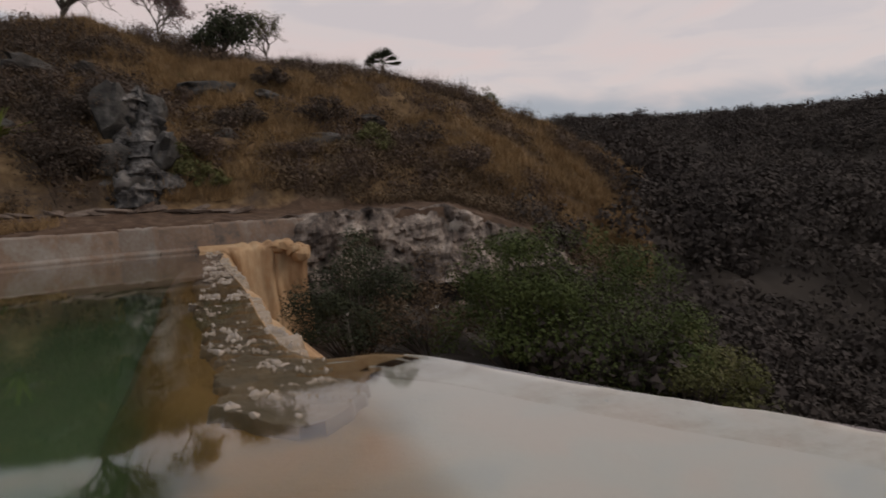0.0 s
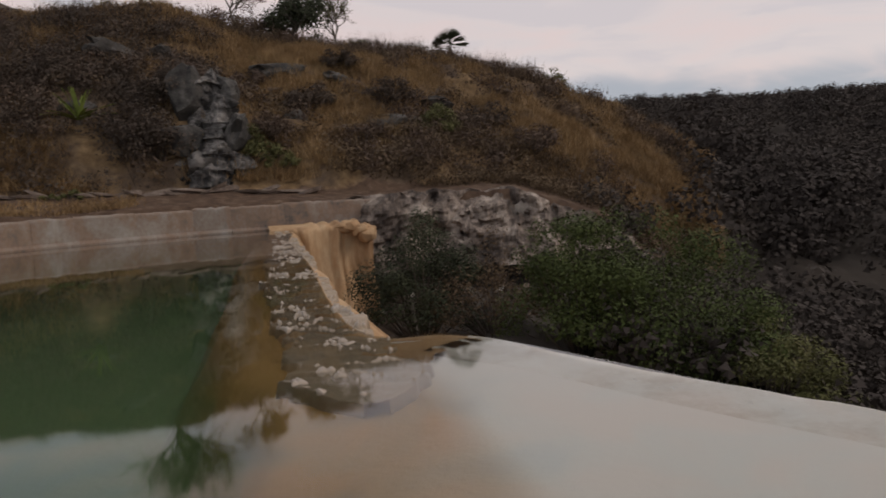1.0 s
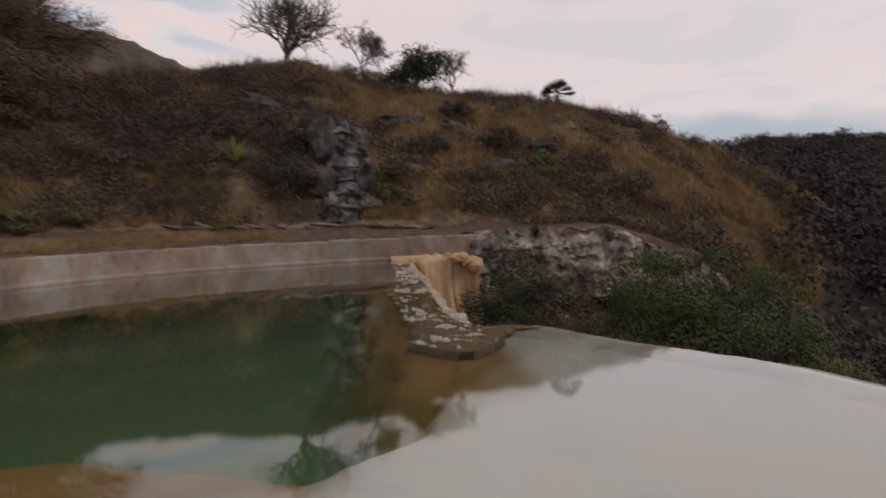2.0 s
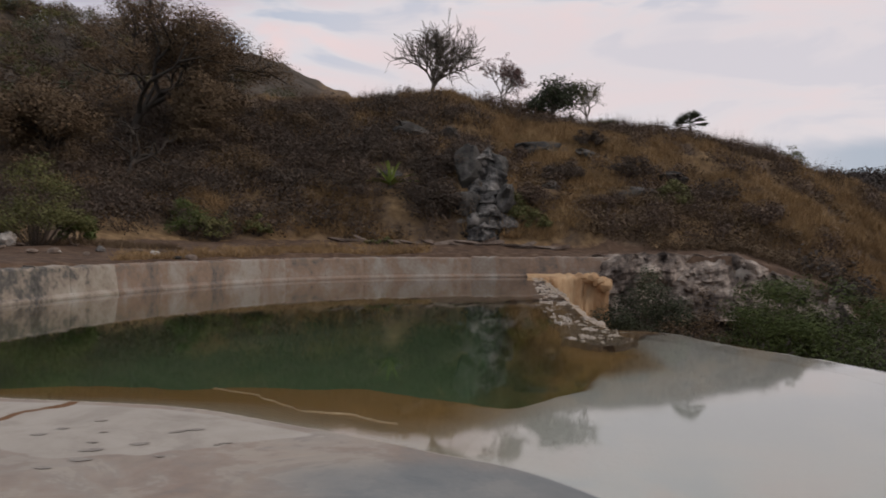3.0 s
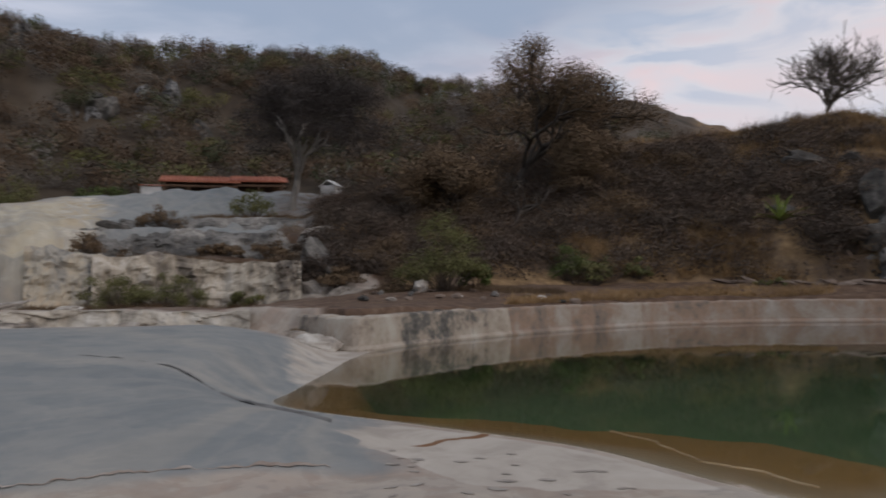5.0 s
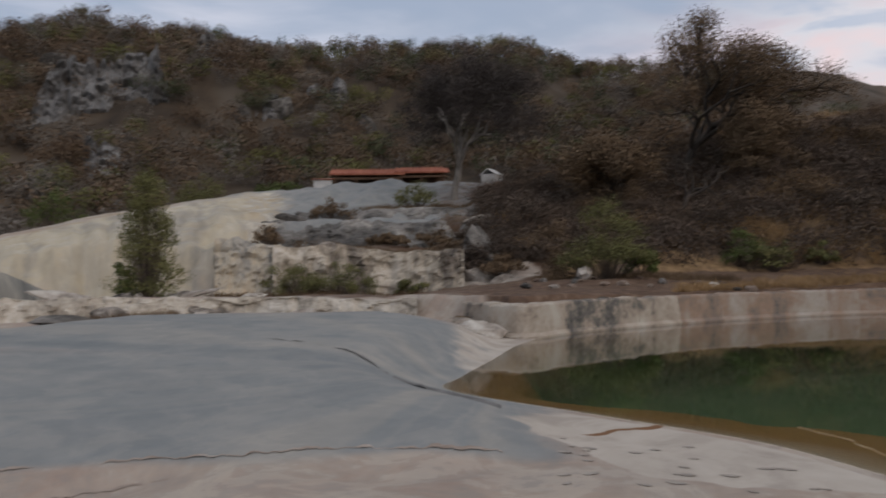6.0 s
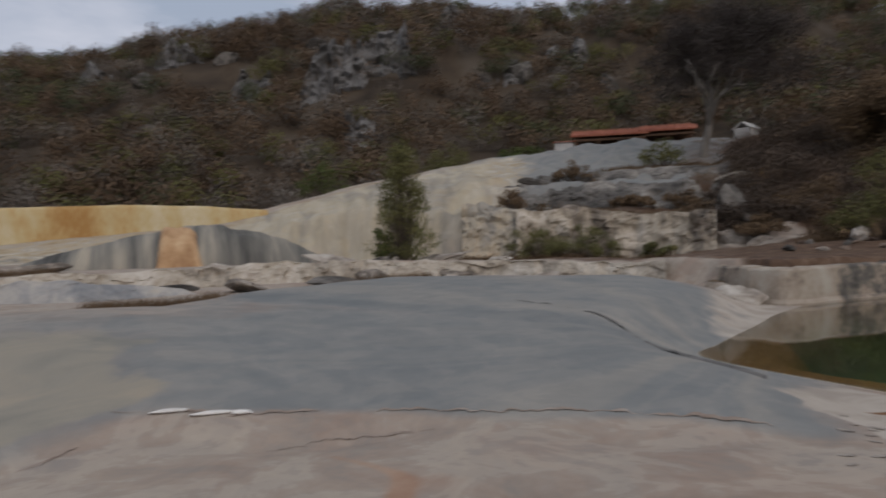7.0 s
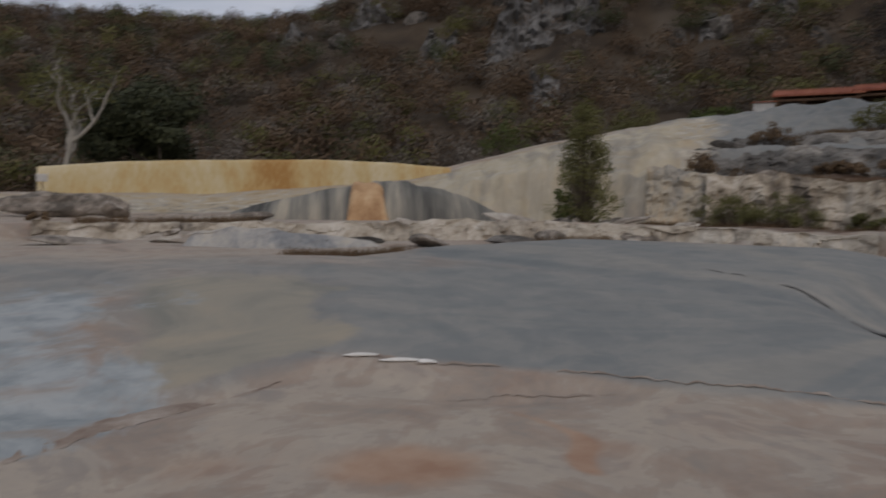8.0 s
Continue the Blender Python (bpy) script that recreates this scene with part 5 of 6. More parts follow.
def stone(bearing, dist, size, kind, label, group="", sink=0.25, dz=0.0, name="rock", along_=False):
    rr = R(int(bearing * 100 + dist * 17) % 100000 + 5)
    bx, by, bz = spot(bearing, dist)
    ob = new(name, rock_kinds[kind if kind < 0 else kind % 8])
    ob.matrix_world = Matrix.LocRotScale((bx, by, bz + size[2] * (0.5 - sink) + dz), Euler((rr.normal(0, 0.2), rr.normal(0, 0.2), radians(bearing) + rr.normal(0, 0.15) if along_ else rr.uniform(0, 6.28))), Vector(size))
    return tagged(ob, label, "rock", group)


def outcrop(bearing, dist, wide, tall, back, label, seed):
    """A rough rock face standing out of a steep slope: one mass with clefts and overhangs."""
    n, m = 130, 120
    a = np.linspace(0, 2 * math.pi, n, endpoint=False)
    f = np.linspace(-0.08, 1, m)
    half = np.interp(f, [-0.08, 0.0, 0.25, 0.45, 0.7, 0.9, 1.0], [1.25, 1.18, 0.95, 0.72, 0.70, 0.46, 0.02]) * wide / 2
    lean = np.interp(f, [0, 0.5, 1], [0.0, 0.12, 0.30])
    bm = bmesh.new()
    ring = []
    off = Vector((seed * 1.7, seed * 0.9, seed * 2.3))
    for k_ in range(m):
        row = []
        for q_ in range(n):
            p_ = Vector((math.cos(a[q_]) * half[k_] + lean[k_], math.sin(a[q_]) * half[k_] * 0.9 + back * max(f[k_], 0), f[k_] * tall))
            o_ = Vector((math.cos(a[q_]), math.sin(a[q_]) - 0.2, 0.1)).normalized()
            big_ = noise.fractal(p_ * 0.75 + off, 1.0, 2.0, 3)
            chip_ = noise.cell(p_ * 1.6 + off) - 0.5
            cleft_ = abs(noise.fractal(Vector((p_.x * 1.4, p_.y * 1.4, p_.z * 0.8)) + off * 2, 0.9, 2.1, 4))
            p_ += o_ * (0.62 * big_ + 0.16 * chip_ - 0.42 * max(0.0, 0.35 - cleft_) + 0.10 * noise.fractal(p_ * 4.0, 1.0, 2.0, 3)) * min(1.0, half[k_] * 2)
            row.append(bm.verts.new(p_))
        ring.append(row)
    for k_ in range(m - 1):
        for q_ in range(n):
            bm.faces.new((ring[k_][q_], ring[k_][(q_ + 1) % n], ring[k_ + 1][(q_ + 1) % n], ring[k_ + 1][q_]))
    bm.faces.new(ring[-1])
    ob = new("rock_outcrop", from_bm("rock_outcrop", bm, CRAG))
    bx, by, bz = spot(bearing, dist)
    ob.matrix_world = pose(bx, by, bz - 0.95, 0, 0, bearing)
    return tagged(ob, label, "rock")


outcrop(-1.95, 38.1, 2.7, 4.6, 2.4, "tall grey weathered limestone crag at the hill's foot", 52)


def cliff(name, bear, dist, low, high, back, material, label, seed, rough=0.5, ragged=0.15):
    """A broken rock face along a line of bearings, with ledges, hollows and an uneven brow."""
    mean = float(np.mean(dist))
    s_ = np.radians(bear) * mean
    f = np.concatenate([np.linspace(0, 1, 26), [1.0, 1.0, 1.0]])
    after = np.concatenate([np.zeros(26), [0.35, 0.8, 1.5]])
    S, F = np.meshgrid(s_, f, indexing="ij")
    top = low + (high - low) * (1 + ragged * (rough_ground(s_, s_ * 0, 2.2, seed) + 0.6 * rough_ground(s_, s_ * 0, 0.6, seed + 2)))
    Z = low[:, None] + (top - low)[:, None] * F - 0.5 * np.clip(after - 0.35, 0, 9)[None, :]
    blocks = rough_ground(np.floor(S / 0.55 + 0.8 * rough_ground(S, Z, 1.2, seed + 5)) * 0.55, np.floor(Z / 0.4 + 0.6 * rough_ground(S, Z, 1.5, seed + 6)) * 0.4, 0.9, seed + 7)
    inw = back * F ** 1.4 - rough * (0.7 * rough_ground(S, Z * 1.5, 1.7, seed + 3) + 0.45 * blocks + 0.35 * rough_ground(S, Z, 0.4, seed + 9)) * step(1.05, 0.8, F * 0.9)
    rad = dist[:, None] + inw + after[None, :]
    A = np.radians(bear)[:, None]
    v = np.stack([-np.sin(A) * rad, np.cos(A) * rad, Z], -1)
    n, m = v.shape[:2]
    i, j = np.meshgrid(np.arange(n - 1), np.arange(m - 1), indexing="ij")
    q = (i * m + j).ravel()
    me = sheet(name, v.reshape(-1, 3), np.stack([q, q + 1, q + m + 1, q + m], 1)[:, ::-1], material, smooth=False)
    return tagged(new(name, me), label, "rock face", kind="structure")


def round_here(b0, b1, gap):
    return np.arange(b0, b1, gap), (lambda b, v: np.interp(b, BEAR, v))


FACE = surface("pale_face", [(0.28, (0.065, 0.059, 0.052)), (0.38, (0.184, 0.157, 0.130)), (0.50, (0.345, 0.298, 0.235)), (0.60, (0.465, 0.412, 0.340)), (0.75, (0.540, 0.508, 0.464))], scale=0.9, fine=6, stretch=(1, 1, 0.22), bump=0.6, depth=0.06)
# grey rock, darkened as a whole to hold the trees' shade on the terrace
GREY_FACE = surface("grey_face", [(0.30, (0.052, 0.049, 0.046)), (0.48, (0.120, 0.114, 0.107)), (0.60, (0.212, 0.200, 0.185)), (0.75, (0.350, 0.335, 0.305))], scale=0.6, fine=5, stretch=(1, 1, 1.6), bump=0.8, depth=0.08)
LIMESTONE = surface("limestone_cliff", [(0.30, (0.062, 0.058, 0.054)), (0.45, (0.125, 0.122, 0.120)), (0.58, (0.180, 0.176, 0.172)), (0.75, (0.270, 0.255, 0.235))], scale=0.22, fine=2.0, stretch=(1, 1, 0.45), bump=0.8, depth=0.2)
BANK = surface("bank_rock", [(0.32, (0.039, 0.030, 0.026)), (0.44, (0.111, 0.088, 0.074)), (0.53, (0.221, 0.177, 0.147)), (0.62, (0.376, 0.311, 0.259)), (0.75, (0.552, 0.477, 0.411))], scale=1.0, fine=7, stretch=(1, 1, 0.45), bump=0.9, depth=0.08)
b_, at_ = round_here(39.4, 53.6, 0.2)
cliff("rock_face", b_, at_(b_, FOOT_R) - 0.7, at_(b_, FOOT_Z) - 0.5, at_(b_, STEP_Z) + 0.05, 0.8, FACE, "blotched pale travertine face under the terrace", 861, 0.32, 0.06)
ledge_ = np.arange(36.5, 52.0, 0.2)
lift_ = EYE + np.interp(ledge_, BEAR, TOP_R) * np.tan(np.radians(np.interp(ledge_, BEAR, TOP_EL))) - np.interp(ledge_, BEAR, STEP_Z)
cliff("rock_ledge", ledge_, np.interp(ledge_, BEAR, STEP_R) + 0.375 * (np.interp(ledge_, BEAR, TOP_R) - np.interp(ledge_, BEAR, STEP_R)), np.interp(ledge_, BEAR, STEP_Z) + 0.34 * lift_, np.interp(ledge_, BEAR, STEP_Z) + 0.475 * lift_, 0.5, GREY_FACE, "low grey travertine ledge on the upper terrace", 877, 0.22, 0.10)
COLUMN = surface("streaked_column", [(0.30, (0.15, 0.145, 0.135)), (0.40, (0.31, 0.29, 0.255)), (0.50, (0.42, 0.37, 0.29)), (0.64, (0.46, 0.36, 0.255)), (0.76, (0.52, 0.48, 0.41))], scale=0.8, fine=7, stretch=(1, 1, 0.07), bump=0.5, depth=0.05)
b_, at_ = round_here(53.0, 57.8, 0.15)
cliff("rock_column", b_, at_(b_, FOOT_R) - 0.5, at_(b_, FOOT_Z) - 0.5, at_(b_, STEP_Z) + np.interp(b_, [53, 56, 60], [0.1, 0.5, -0.2]), 1.3, COLUMN, "smooth cream and grey flowstone columns", 865, 0.42, 0.06)
b_, at_ = round_here(38.0, 54.5, 0.2)
lift_ = EYE + at_(b_, TOP_R) * np.tan(np.radians(at_(b_, TOP_EL))) - at_(b_, STEP_Z)
cliff("rock_face", b_, at_(b_, STEP_R) + 0.17 * (at_(b_, TOP_R) - at_(b_, STEP_R)), at_(b_, STEP_Z) + 0.02 * lift_, at_(b_, STEP_Z) + 0.31 * lift_, 1.3, GREY_FACE, "grey weathered travertine step above the pale face", 871, 0.35, 0.10)
b_, at_ = round_here(-26.5, -7.4, 0.16)
cliff("rock_bank", b_, at_(b_, EDGE_R) - 1.35, at_(b_, EDGE_Z) - 2.7, at_(b_, EDGE_Z) + 0.02, 1.2, BANK, "rough grey and tan travertine bank below the path", 881, 0.55, 0.05)
LEDGE = surface("pale_ledge", [(0.28, (0.110, 0.098, 0.084)), (0.38, (0.290, 0.258, 0.215)), (0.50, (0.430, 0.385, 0.320)), (0.62, (0.520, 0.480, 0.420)), (0.75, (0.600, 0.575, 0.530))], scale=0.8, fine=5, stretch=(1, 1, 0.8), bump=0.7, depth=0.07)
SLAB = surface("smooth_slab", [(0.30, (0.16, 0.175, 0.195)), (0.45, (0.27, 0.275, 0.28)), (0.58, (0.40, 0.385, 0.36)), (0.72, (0.46, 0.42, 0.36))], scale=0.6, fine=7, stretch=(1, 1, 0.5), bump=0.4)
b_, at_ = round_here(76.5, 91.5, 0.2)
cliff("rock_slab", b_, np.full(len(b_), 21.6) + 0.5 * np.sin(b_ * 0.5), np.full(len(b_), 0.0), 0.25 + np.interp(b_, [76.5, 78, 83, 88, 90.5, 91.5], [0.05, 0.35, 0.55, 0.65, 0.5, 0.05]), 0.7, SLAB, "long smooth grey-blue slab of travertine on the terrace", 895, 0.14, 0.10)
b_, at_ = round_here(43.0, 101.0, 0.25)
cliff("rock_ledge", b_, at_(b_, EDGE_R) - 0.35, at_(b_, EDGE_Z) - 0.75, at_(b_, EDGE_Z) + 0.03, 0.3, LEDGE, "broken pale travertine ledge along the terrace", 891, 0.3, 0.12)
for b, d_, s3 in ((-8.4, 33.5, 0.45), (-9.0, 33.3, 0.5), (-9.6, 33.2, 0.55), (-10.1, 33.1, 0.45), (-10.6, 33.0, 0.5), (-11.0, 33.0, 0.6), (-11.3, 33.2, 0.4)):   # knobs at the curtain's end
    bx, by, bz = spot(b, d_)
    ob = new("flowstone_knob", rock_mesh(int(-b * 10), ORANGE, 3, 0.2))
    ob.matrix_world = Matrix.LocRotScale((bx, by, -0.12 + 0.3 * s3 * math.sin(b * 3)), Euler((0.2, 0.1, b)), Vector((s3 * 1.4, s3 * 1.2, s3)))
    tagged(ob, "rounded orange flowstone knob at the curtain's end", "flowstone", "flowstone knobs")
rr = R(501)
for k in range(60):   # rocky bank beyond the far corner of the pool
    b = -8.4 - 15.5 * rr.uniform(0, 1)
    s_ = rr.uniform(0.22, 0.55)
    back = rr.uniform(0.25, 1)
    stone(b, np.interp(b, BEAR, EDGE_R) - 0.25 - 1.7 * back ** 1.3, (s_ * 1.6, s_ * 1.1, s_ * 0.9), -1 - k % 2 if rr.uniform() < 0.45 else 2 * k + 1, "rough grey travertine rock in the bank below the path", "bank rocks", 0.62)
for k in range(26):   # stones along the bank behind the wall
    b = rr.uniform(19, 35)
    s_ = rr.uniform(0.15, 0.38)
    stone(b, rr.uniform(26.5, 31) + (27 - b) * 0.12, (s_ * 1.4, s_, s_ * 0.7), -1 - k % 2 if k % 3 else 2 * k + (k % 9 == 0), "loose grey stone on the bank above the wall", "bank stones")
for k, (b, d_, s_) in enumerate(((38.0, 19.2, 0.9), (38.9, 19.6, 0.8), (39.8, 20.0, 0.7))):   # where the wall runs into the rock
    stone(b, d_, (s_ * 1.6, s_ * 0.8, s_ * 0.6), 2 * k + 1, "cream travertine lump at the end of the wall", "wall end rocks", 0.35, along_=True)
for k in range(18):   # low stone edging of the path
    b = 8.5 - k * 0.95 + rr.uniform(-0.3, 0.3)
    stone(b, 36.4 + rr.uniform(-0.15, 0.15), (1.3 + 0.5 * rr.uniform(), 0.5, 0.18 + 0.10 * rr.uniform()), -1 - k % 2, "flat brown stone edging the path", "path stones", 0.3, along_=True)
for k in range(10):   # blotched rock face under the terraces
    b = 36.5 + 19 * rr.uniform(0, 1)
    s_ = rr.uniform(0.5, 1.15)
    u = rr.uniform(0, 1)
    stone(b, np.interp(b, BEAR, FOOT_R) + 0.35 + 0.75 * u, (s_ * 1.9, s_ * 0.6, s_ * 1.25), k if rr.uniform() < 0.2 else 2 * k + 1, "pale blotched rock in the terrace face", "face rocks", 0.5, along_=True)
for k in range(6):   # second, darker step
    b = 37 + 15 * rr.uniform(0, 1)
    s_ = rr.uniform(0.5, 0.9)
    stone(b, np.interp(b, BEAR, STEP_R) + 4.9 + rr.uniform(-0.2, 0.3), (s_ * 3.2, s_ * 0.6, s_ * 0.8), k, "weathered rock in the upper step", "step rocks", 0.5, along_=True)
for k in range(10):   # rocks on the mountain
    b = 46 + 36 * rr.uniform(0, 1)
    s_ = rr.uniform(2.0, 4.0)
    stone(b, rr.uniform(95, 125), (s_ * 1.1, s_ * 0.7, s_ * 1.1), 2 * k, "grey limestone rock among the mountain woods", "mountain rocks", 0.5)
for b0, b1, d_, tall in CLIFFS:   # limestone walls high on the mountain
    b_ = np.arange(b0, b1, 0.12)
    a_ = np.radians(b_)
    foot_ = land(-np.sin(a_) * d_, np.cos(a_) * d_, np.full(len(b_), -5.0))
    edge_ = np.minimum(1, np.minimum(b_ - b0, b1 - b_) / 1.2 + 0.05)
    cliff("mountain_cliff", b_, np.full(len(b_), float(d_)) + 1.5 * rough_ground(b_, b_ * 0, 1.0, int(b0)), foot_ - 2.5, foot_ + tall * edge_, 3.0, LIMESTONE, "grey limestone cliff among the mountain woods", int(b0 * 7), 0.9, 0.16)
for k in range(14):   # long flat layers on the terrace
    b = 58 + 42 * rr.uniform(0, 1)
    s_ = rr.uniform(0.8, 2.2)
    stone(b, np.interp(b, BEAR, EDGE_R) + rr.uniform(-3.5, 6), (s_ * 1.8, s_ * 0.7, 0.25 + 0.2 * s_ * rr.uniform()), k if rr.uniform() < 0.3 else 2 * k + 1, "long flat travertine layer on the terrace", "terrace layers", 0.4, along_=True)
for k in range(14):   # broken pale ledge on the left
    b = 44 + 50 * rr.uniform(0, 1)
    s_ = rr.uniform(0.35, 1.0)
    stone(b, np.interp(b, BEAR, EDGE_R) + rr.uniform(-0.5, 0.35), (s_ * 2.0, s_ * 0.8, s_ * 0.55), 2 * k + 1, "broken pale travertine block on the ledge", "ledge blocks", 0.35)
for b, d_, s3, kd, lab in ((38.4, 36.4, (4.0, 1.8, 2.5), 6, "large dark boulder with pale scars"), (30.6, 29.5, (0.7, 0.6, 0.75), 1, "upright pale stone on the bank"),
                          (-33.2, 21.5, (1.5, 1.1, 1.6), 3, "whitish rock among ravine bushes"), (-31.0, 17.5, (0.9, 0.8, 1.2), 5, "reddish rock below the lip"),
                          (2.9, 45.5, (4.6, 1.6, 1.3), 4, "flat dark rock ledge on the hill"), (0.3, 44.8, (2.4, 1.2, 0.9), 2, "dark rock slab on the hill"),
                          (98.6, 34.0, (5.6, 1.6, 1.3), 5, "low rounded pale travertine block"), (96.0, 33.5, (2.2, 1.4, 0.7), 3, "low pale travertine block"),
                          (73.5, 22.5, (2.4, 1.2, 0.5), 3, "dark-edged rock slab on the terrace"),
                          (64.5, 24.8, (1.6, 1.0, 0.7), 3, "broken pale block with hollows"), (86.6, 95.0, (0.9, 0.9, 1.1), 7, "small white rock on the wooded slope")):
    stone(b, d_, s3, kd, lab)
for b, d_, s3, kd in ((-0.7, 38.3, (1.7, 1.2, 1.9), 2), (-3.4, 38.5, (1.6, 1.2, 2.3), 4), (-1.0, 39.7, (2.3, 1.4, 2.7), 6), (-2.8, 40.3, (2.8, 1.5, 2.6), 0), (-2.1, 37.6, (1.9, 1.0, 1.2), 4)):
    stone(b, d_, s3, kd, "grey limestone block leaning on the crag", "crag blocks", 0.3)
for k in range(22):   # dark rock bands that slant down the hill
    b = rr.uniform(-17, 13)
    d_ = rr.uniform(39.5, 47)
    s_ = rr.uniform(0.7, 1.5)
    stone(b, d_, (s_ * 1.9, s_ * 1.6, s_ * 0.9), -1 - k % 2 if k % 3 == 0 else 2 * k, "dark rock showing through the dry grass", "hill rocks", 0.62, along_=True)


# ---- shelter and hut on the upper terrace ----
def box(bm, c, s):
    m = Matrix.Translation(c) @ Matrix.Diagonal((*s, 1))
    return bmesh.ops.create_cube(bm, size=1.0, matrix=m)


def slab(name, c, s, material, parent, tilt=0.0, bevel=0.02, label=""):
    bm = bmesh.new()
    box(bm, (0, 0, 0), s)
    bmesh.ops.bevel(bm, geom=bm.edges[:], offset=bevel, segments=1, affect="EDGES")
    bmesh.ops.rotate(bm, verts=bm.verts[:], matrix=Matrix.Rotation(tilt, 3, "X"))
    bmesh.ops.translate(bm, verts=bm.verts[:], vec=c)
    return part(name, from_bm(name, bm, material), parent, label)


TILE = surface("roof_tile", [(0.3, (0.17, 0.05, 0.030)), (0.5, (0.29, 0.095, 0.055)), (0.7, (0.38, 0.15, 0.09))], scale=1.5, fine=12, bump=0.3, random_piece=0.2)
TIMBER = surface("dark_timber", [(0.3, (0.05, 0.03, 0.02)), (0.7, (0.13, 0.075, 0.045))], scale=3, fine=20)
WHITEWASH = surface("whitewash", [(0.3, (0.385, 0.378, 0.364)), (0.7, (0.560, 0.553, 0.539))], scale=1.5, fine=14, bump=0.2)


def shelter(bearing, dist, wide, top_el, label, seed, sections):
    bx, by, bz = spot(bearing, dist)
    root = empty("roofed_shelter", (bx, by, bz, 0, 0, bearing), label, "shelter")
    top = EYE + dist * math.tan(radians(top_el)) - bz
    slab("back_wall", (0, 2.0, (top - 0.35) / 2), (wide, 0.25, top - 0.35), TIMBER, root, label="shaded brown back wall")
    for sx in np.linspace(-wide / 2 + 0.2, wide / 2 - 0.2, sections):
        slab("post", (sx, -1.6, (top - 1.5) / 2), (0.18, 0.18, top - 1.5), TIMBER, root)
    slab("beam", (0, -1.6, top - 1.52), (wide, 0.16, 0.18), TIMBER, root)
    tilt = 0.24
    roof = slab("roof", (0, 0.3, top - 0.75), (wide + 0.6, 3.4, 0.08), TILE, root, tilt, label="red tile roof")
    n = int((wide + 0.4) / 0.3)
    for q in range(n):
        sx = -wide / 2 - 0.15 + q * 0.3
        bm = bmesh.new()
        bmesh.ops.create_cone(bm, cap_ends=True, segments=8, radius1=0.11, radius2=0.09, depth=3.4, matrix=Matrix.Rotation(radians(90), 4, "X"))
        bmesh.ops.rotate(bm, verts=bm.verts[:], matrix=Matrix.Rotation(tilt, 3, "X"))
        bmesh.ops.translate(bm, verts=bm.verts[:], vec=(sx, 0.3, top - 0.70))
        part("ridge_tile", from_bm("ridge_tile", bm, TILE), roof)
    return root


shelter(46.6, 64.0, 5.6, 8.5, "open shelter with a red tiled roof", 1, 4)
shelter(42.5, 64.5, 4.0, 8.6, "smaller open shelter with a red tiled roof", 2, 3)
x, y, z = spot(49.9, 63.0)
store = empty("store_hut", (x, y, z, 0, 0, 50), "small pale plastered store beside the roofed shelter", "hut")
slab("wall", (0, 0, 0.65), (1.5, 1.4, 1.4), WHITEWASH, store)
slab("roof", (0, 0, 1.38), (1.8, 1.7, 0.08), TILE, store, 0.12)
x, y, z = spot(37.2, 60.0)
hut = empty("white_hut", (x, y, z, 0, 0, 102), "small whitewashed hut with a pitched roof", "hut")
slab("wall", (0, 0, 0.45), (1.3, 1.2, 0.9), WHITEWASH, hut)
for sgn in (-1, 1):
    bm = bmesh.new()
    box(bm, (0, 0, 0), (1.5, 0.85, 0.06))
    bmesh.ops.rotate(bm, verts=bm.verts[:], matrix=Matrix.Rotation(-sgn * 0.6, 3, "X"))
    bmesh.ops.translate(bm, verts=bm.verts[:], vec=(0, sgn * 0.33, 1.08))
    part("roof", from_bm("roof", bm, WHITEWASH), hut)
x, y, z = spot(100.2, 44.0)
sign = empty("sign_board", (x, y, z, 0, 0, 100), "small white notice board on a thin post", "sign")
slab("post", (0, 0.03, 0.5), (0.06, 0.05, 1.1), TIMBER, sign)
slab("board", (0, 0, 0.95), (0.55, 0.04, 0.4), WHITEWASH, sign)

# ---- grass, scrub and far woods ----
def scatter(r, n, b0, b1, r0, r1):
    b, d_ = r.uniform(b0, b1, n), np.sqrt(r.uniform(r0 ** 2, r1 ** 2, n))
    a = np.radians(b)
    gx, gy = -np.sin(a) * d_, np.cos(a) * d_
    return gx, gy, land(gx, gy, np.full(n, -5.0)), b, d_


def slant(gx, gy, b, d_):
    """Bands of cover that run obliquely down the hill, with finer breaks in them."""
    q_ = (d_ - 45) - 0.42 * b
    return 0.8 * rough_ground(q_, b * 0.22, 2.4, 602) + 0.5 * rough_ground(gx, gy, 2.2, 603)


def stuff(name, tris, material, label, category):
    return tagged(new(name, soup(name, tris, material)), label, category, kind="stuff")


r = R(601)
gx, gy, gz, b, d_ = scatter(r, 21000, -33, 37, 36.5, 56)
thick = slant(gx, gy, b, d_)
ok = (thick > -0.1 + 0.3 * r.uniform(-1, 1, len(gx))) & (d_ > np.interp(b, BEAR, FOOT_R) + 0.2)
c = np.stack([gx, gy, gz], 1)[ok]
stuff("dry_grass", blades(r, c, 14, 0.16, 0.5, 0.018, 0.35), STRAW, "tufts of straw-coloured dry grass over the hill", "grass")
gx, gy, gz, b, d_ = scatter(r, 2600, -33, 20, 36.5, 55)
ok = (slant(gx, gy, b, d_) > 0.34) & (d_ > np.interp(b, BEAR, FOOT_R) + 0.2)
c = np.stack([gx, gy, gz], 1)[ok]
stuff("grass_tussocks", blades(r, c, 60, 0.22, 0.75, 0.020, 0.6), STRAW, "tall golden tussocks standing out of the dry grass", "grass")
gx, gy, gz, b, d_ = scatter(r, 2300, -34, 38, 36.5, 54)
thick = slant(gx, gy, b, d_)
